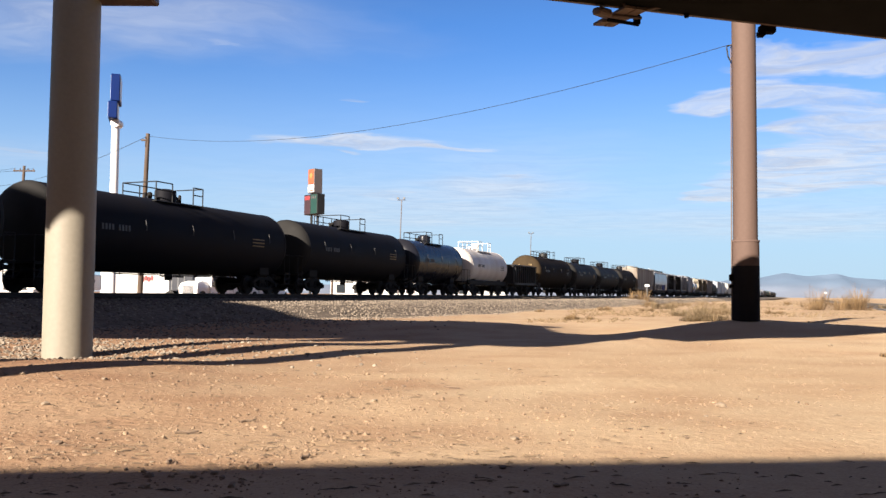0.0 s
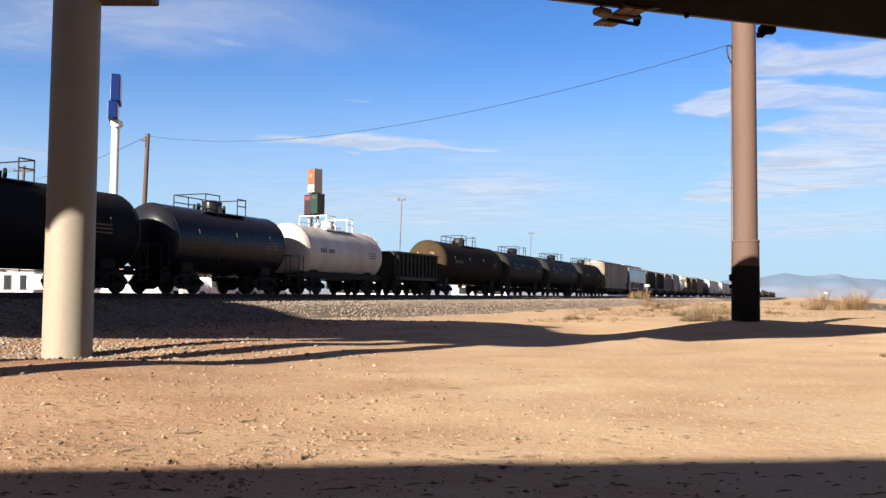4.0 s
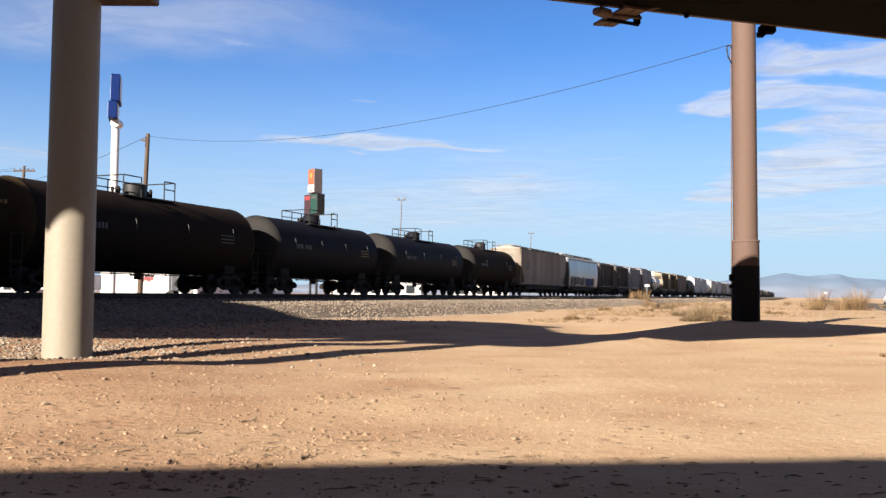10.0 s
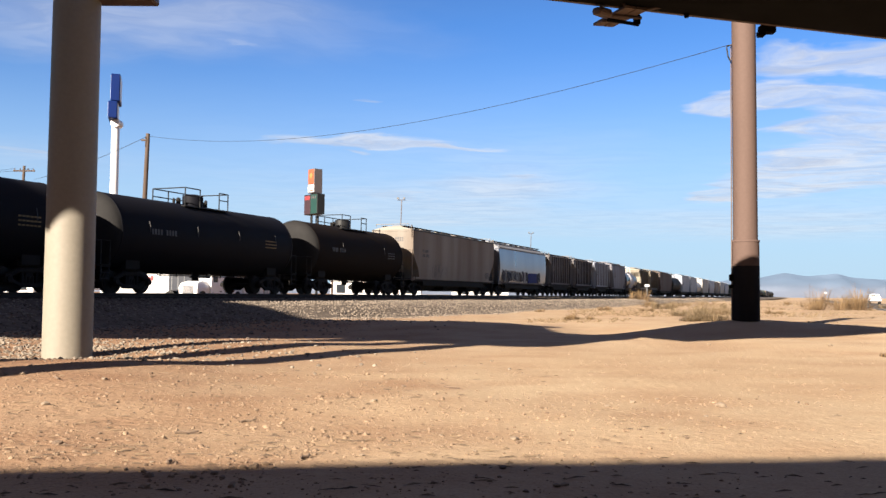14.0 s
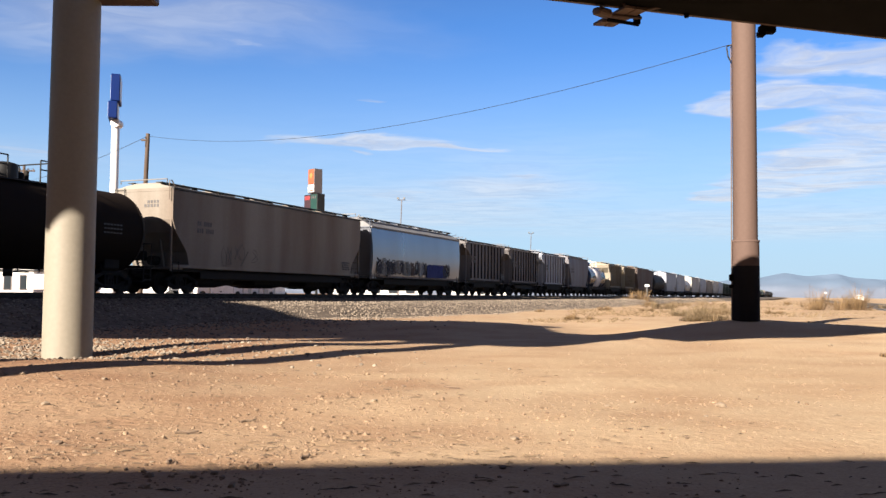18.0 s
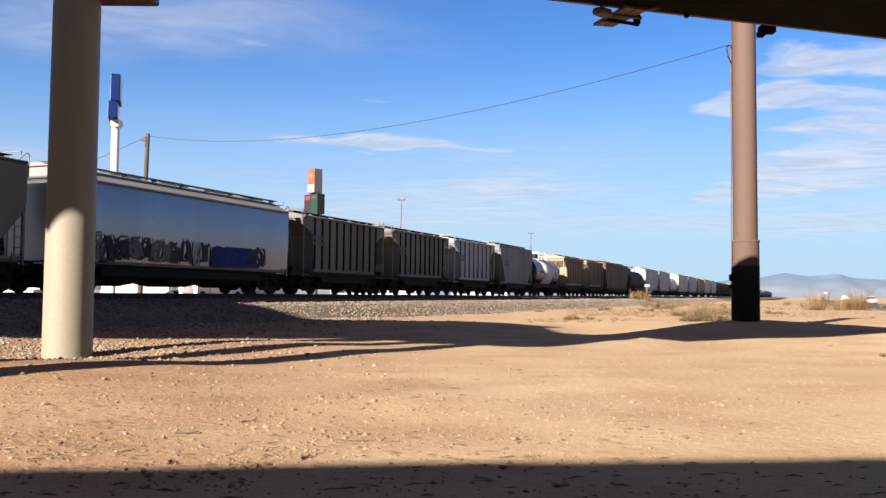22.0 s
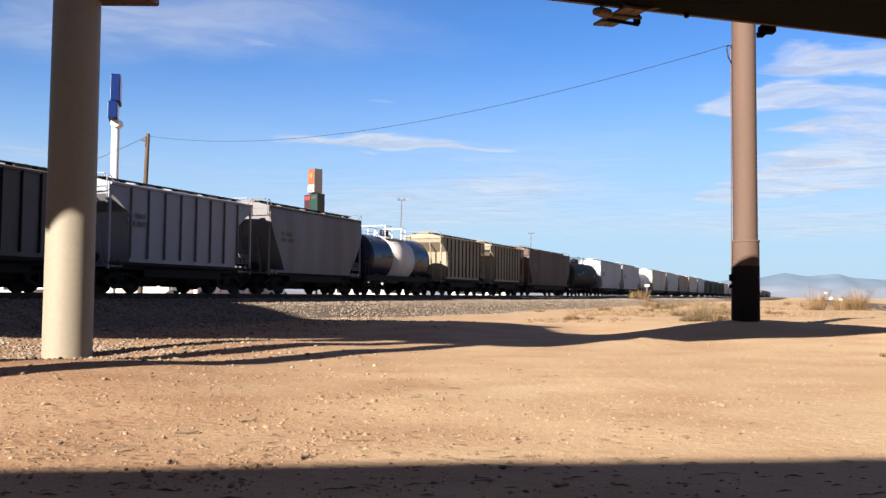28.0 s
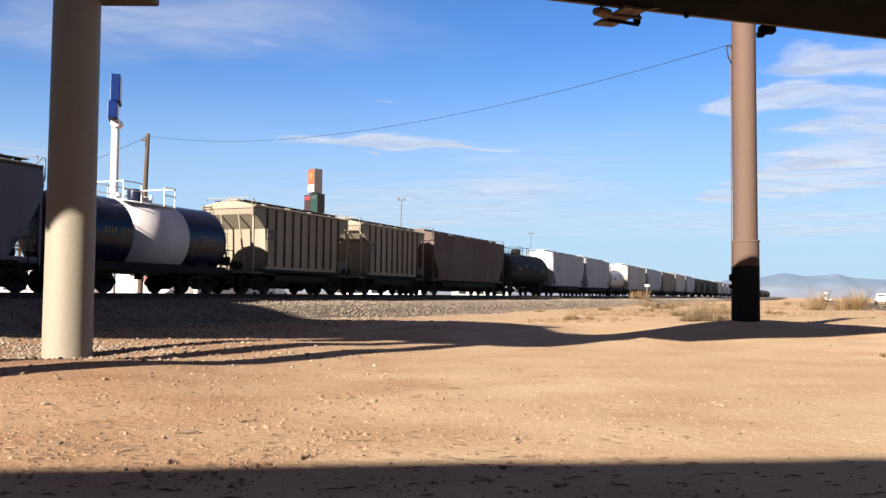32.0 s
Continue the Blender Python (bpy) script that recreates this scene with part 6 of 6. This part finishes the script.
def stones():
    rg = random.Random(21)
    spots, gravel = [], []
    for _ in range(17000):
        y = 5.0 * (30 / 5.0) ** rg.random()
        x = rg.uniform(-0.56, 0.56) * y
        dens = 0.5 + 0.5 * noise.noise((x * 0.5, y * 0.5, 2)) + 0.25 * noise.noise((x * 1.9, y * 1.9, 5)) - 0.42 * smooth(-3, 4, x)
        if rg.random() > dens * 1.1:
            continue
        size = 0.003 + 0.014 * rg.random() ** 4 + 0.00024 * y
        spots.append((x, y, ground_z(x, y) + size * 0.15, size))
    for cx, cy, rr, n in ((720, 715, 1.0, 60), (860, 740, 1.2, 120), (900, 775, 0.8, 90), (160, 770, 0.8, 60), (250, 720, 1.4, 120), (1275, 715, 0.5, 40), (1240, 760, 0.6, 40), (90, 690, 1.2, 120), (560, 740, 1.0, 60), (1010, 740, 0.9, 60), (1120, 715, 1.0, 50), (330, 790, 0.8, 80), (60, 800, 0.7, 80)):
        q = ground_at(cx, cy)
        for _ in range(n * 2):
            x, y = q.x + rg.gauss(0, rr), q.y + rg.gauss(0, rr * 0.6)
            size = 0.006 + 0.022 * rg.random() ** 3
            spots.append((x, y, ground_z(x, y) + size * 0.1, size))
    # coarse gravel round the foot of the cream pole
    for _ in range(2600):
        x, y = LEFT_POLE[0] + rg.gauss(-1.0, 2.5), LEFT_POLE[1] + rg.gauss(0.8, 1.5)
        if math.hypot(x - LEFT_POLE[0], y - LEFT_POLE[1]) < 0.5:
            continue
        size = 0.016 + 0.034 * rg.random() ** 2
        gravel.append((x, y, ground_z(x, y) + size * 0.2, size))
    scatter("gravel", gravel, M["gravel"], "coarse pale grey gravel strewn round the pole's foot", "gravel")
    # clods and stones thrown up in the rougher soil
    for _ in range(1300):
        u, w = rg.random(), rg.random()
        y = 5.6 * (15 / 5.6) ** w
        x = -0.52 * y + (0.16 + 0.50 * u) * y * (1 if u < 0.6 else 0.8)
        if noise.noise((x * 0.8, y * 0.8, 12)) < -0.05 + 0.25 * smooth(-3, 2, x):
            continue
        size = 0.008 + 0.026 * rg.random() ** 2.6
        spots.append((x, y, ground_z(x, y) + size * 0.25, size))
    scatter("pebbles", spots, M["pebble"], "small pale pebbles strewn over the sand", "pebbles")
    lump = lump_data(5, 9, 0.62)
    mes = []
    for pts, faces in lump:
        me = bpy.data.meshes.new("rock")
        me.from_pydata([tuple(p) for p in pts], [], faces)
        me.materials.append(M["stone_pale"])
        mes.append(me)
    mes_dark = []
    for me in mes[:2]:
        d = me.copy()
        d.materials.clear()
        d.materials.append(M["stone_dark"])
        mes_dark.append(d)
    big = [(662, 711, 7, 0), (910, 778, 9, 0), (335, 723, 5, 0), (80, 716, 8, 0), (185, 670, 7, 0), (40, 661, 7, 0), (10, 662, 5, 0), (1275, 718, 11, 0), (1250, 738, 5, 0), (955, 695, 5, 0), (1120, 712, 6, 0), (1075, 719, 6, 0),
           (870, 640, 4, 0), (1470, 612, 5, 0), (1255, 610, 4, 0), (1000, 858, 8, 0), (985, 860, 8, 0), (890, 830, 7, 1), (490, 629, 4, 1), (715, 684, 4, 1), (103, 784, 10, 1), (1162, 706, 4, 0), (1410, 712, 5, 0), (1490, 692, 5, 0),
           (1132, 763, 4, 1), (1216, 777, 4, 1), (952, 810, 4, 0), (690, 822, 5, 0), (1560, 630, 5, 1), (270, 818, 5, 0), (500, 818, 4, 0), (640, 806, 5, 0), (440, 745, 6, 0), (530, 690, 3, 0), (460, 668, 4, 0), (780, 770, 4, 0), (930, 870, 6, 1), (1270, 870, 6, 1), (840, 800, 5, 0), (690, 790, 4, 0)]
    for i, (x, y, s, dark) in enumerate(big):
        q = ground_at(x, y + s * 0.4)
        size = s * q.y / 1550.0
        ob = new("rock", (mes_dark if dark else mes)[i % (2 if dark else 5)])
        ob.matrix_basis = Matrix.Translation((q.x, q.y, q.z + size * 0.25)) @ Matrix.Rotation(i * 1.3, 4, "Z") @ Matrix.Diagonal((size * 1.2, size, size * 0.9, 1))
        tagged(ob, "dark brown rock half sunk in the sand" if dark else "pale tan rock lying on the sand", "rock", "rocks on the ground")
    v, f = [], []
    for _ in range(1500):
        y = 5.2 * (16 / 5.2) ** rg.random()
        x = rg.uniform(-0.55, 0.5) * y
        if rg.random() > 0.62 + 0.8 * noise.noise((x * 0.6, y * 0.6, 8)) - 0.6 * smooth(-2, 4, x):
            continue
        a, ln, w = rg.uniform(-0.6, 0.6), 0.03 + 0.15 * rg.random() ** 2, rg.uniform(0.0025, 0.006)
        dx, dy = math.cos(a) * ln / 2, math.sin(a) * ln / 2
        z = ground_z(x, y) + 0.008
        k = len(v)
        v.extend([(x - dx, y - dy - w, z), (x + dx, y + dy - w, z), (x + dx, y + dy + w, z), (x - dx, y - dy + w, z), (x, y, z + 2.2 * w)])
        f.extend([(k, k + 1, k + 4), (k + 1, k + 2, k + 4), (k + 2, k + 3, k + 4), (k + 3, k, k + 4)])
    me = bpy.data.meshes.new("straw_litter")
    me.from_pydata(v, [], f)
    me.materials.append(M["litter"])
    tagged(new("straw_litter", me), "bits of dry straw and twigs on the sand", "litter", kind="stuff")
    for i, (x, y, ln) in enumerate(((330, 769, 40), (440, 748, 30), (540, 815, 34), (300, 822, 26), (100, 672, 30), (800, 688, 30))):
        q = ground_at(x, y)
        L = ln * q.y / 1550
        bm = bmesh.new()
        path_rod(bm, [(-L / 2, 0, 0.012), (-L / 6, 0.012, 0.02), (L / 5, -0.008, 0.016), (L / 2, 0.01, 0.024)], 0.011, 6)
        ob = solo("stick", bm, M["stone_dark"], "dry broken stick lying on the sand", "stick", "sticks on the ground", m=Matrix.Translation(q) @ Matrix.Rotation(0.2 + 0.5 * i, 4, "Z"))


stones()


def roadside():
    """Small things along the far plain."""
    for x, y, Y, hgt, lab in ((1461, 519, 150, 8, "small round white sign on a post"), (1433, 503, 190, 30, "thin bare pole on the plain")):
        q = px(x, y, Y)
        g = ground_z(q.x, Y)
        t = thing("roadside_sign" if Y == 150 else "plain_pole", lab, "sign" if Y == 150 else "pole", m=Matrix.Translation((q.x, Y, g)))
        bm = bmesh.new()
        rod(bm, (0, 0, -0.2), (0, 0, q.z - g), 0.04, n=8)
        part("post", bm, M["wood_pole"], t)
        if Y == 150:
            bm = bmesh.new()
            rod(bm, (0, -0.03, q.z - g), (0, 0.03, q.z - g), 0.20, n=18)
            part("disc", bm, M["sign_white"], t, "white round plate")


roadside()


# ---- everything that moves ----


def motions():
    gone = [(0, 0.0), (8, 48.87), (16, 96.84), (24, 143.89), (32, 190.04)]
    turn = pose(0, 0, 0, 0, 0, TRACK_TURN)
    for car, s in CARS:
        walk(car, [(t, Matrix.Translation(on_track(s - g, 0, RAIL_Z)) @ turn) for t, g in gone])
    # every wheelset rolls with the same turn
    sets = [o for car, s in CARS for o in car.children_recursive if o.name.startswith("wheelset")]
    first = sets[0]
    rows = []
    for i in range(321):
        t = i / 10
        g = 6.17 * t - 0.00711 * t * t
        rows.append((t, Matrix.Translation((0, 0, WHEEL_R)) @ Matrix.Rotation(-g / WHEEL_R, 4, "Y")))
    walk(first, rows)
    for o in sets[1:]:
        o.rotation_mode = "QUATERNION"
        o.animation_data_create()
        o.animation_data.action = first.animation_data.action
        o.animation_data.action_slot = first.animation_data.action_slot
    for car, rows in ROAD_CARS:
        walk(car, [(t, Matrix.Translation(road_point(y, 0.0, road_z(max(y, 0)) + 0.03)) @ pose(0, 0, 0, 0, 0, TRACK_TURN)) for t, y in rows])
    walk(CLOUDS, [(0, Matrix.Translation((0, 0, CLOUD_Z))), (32, Matrix.Translation((24.0, 0, CLOUD_Z)))])


motions()
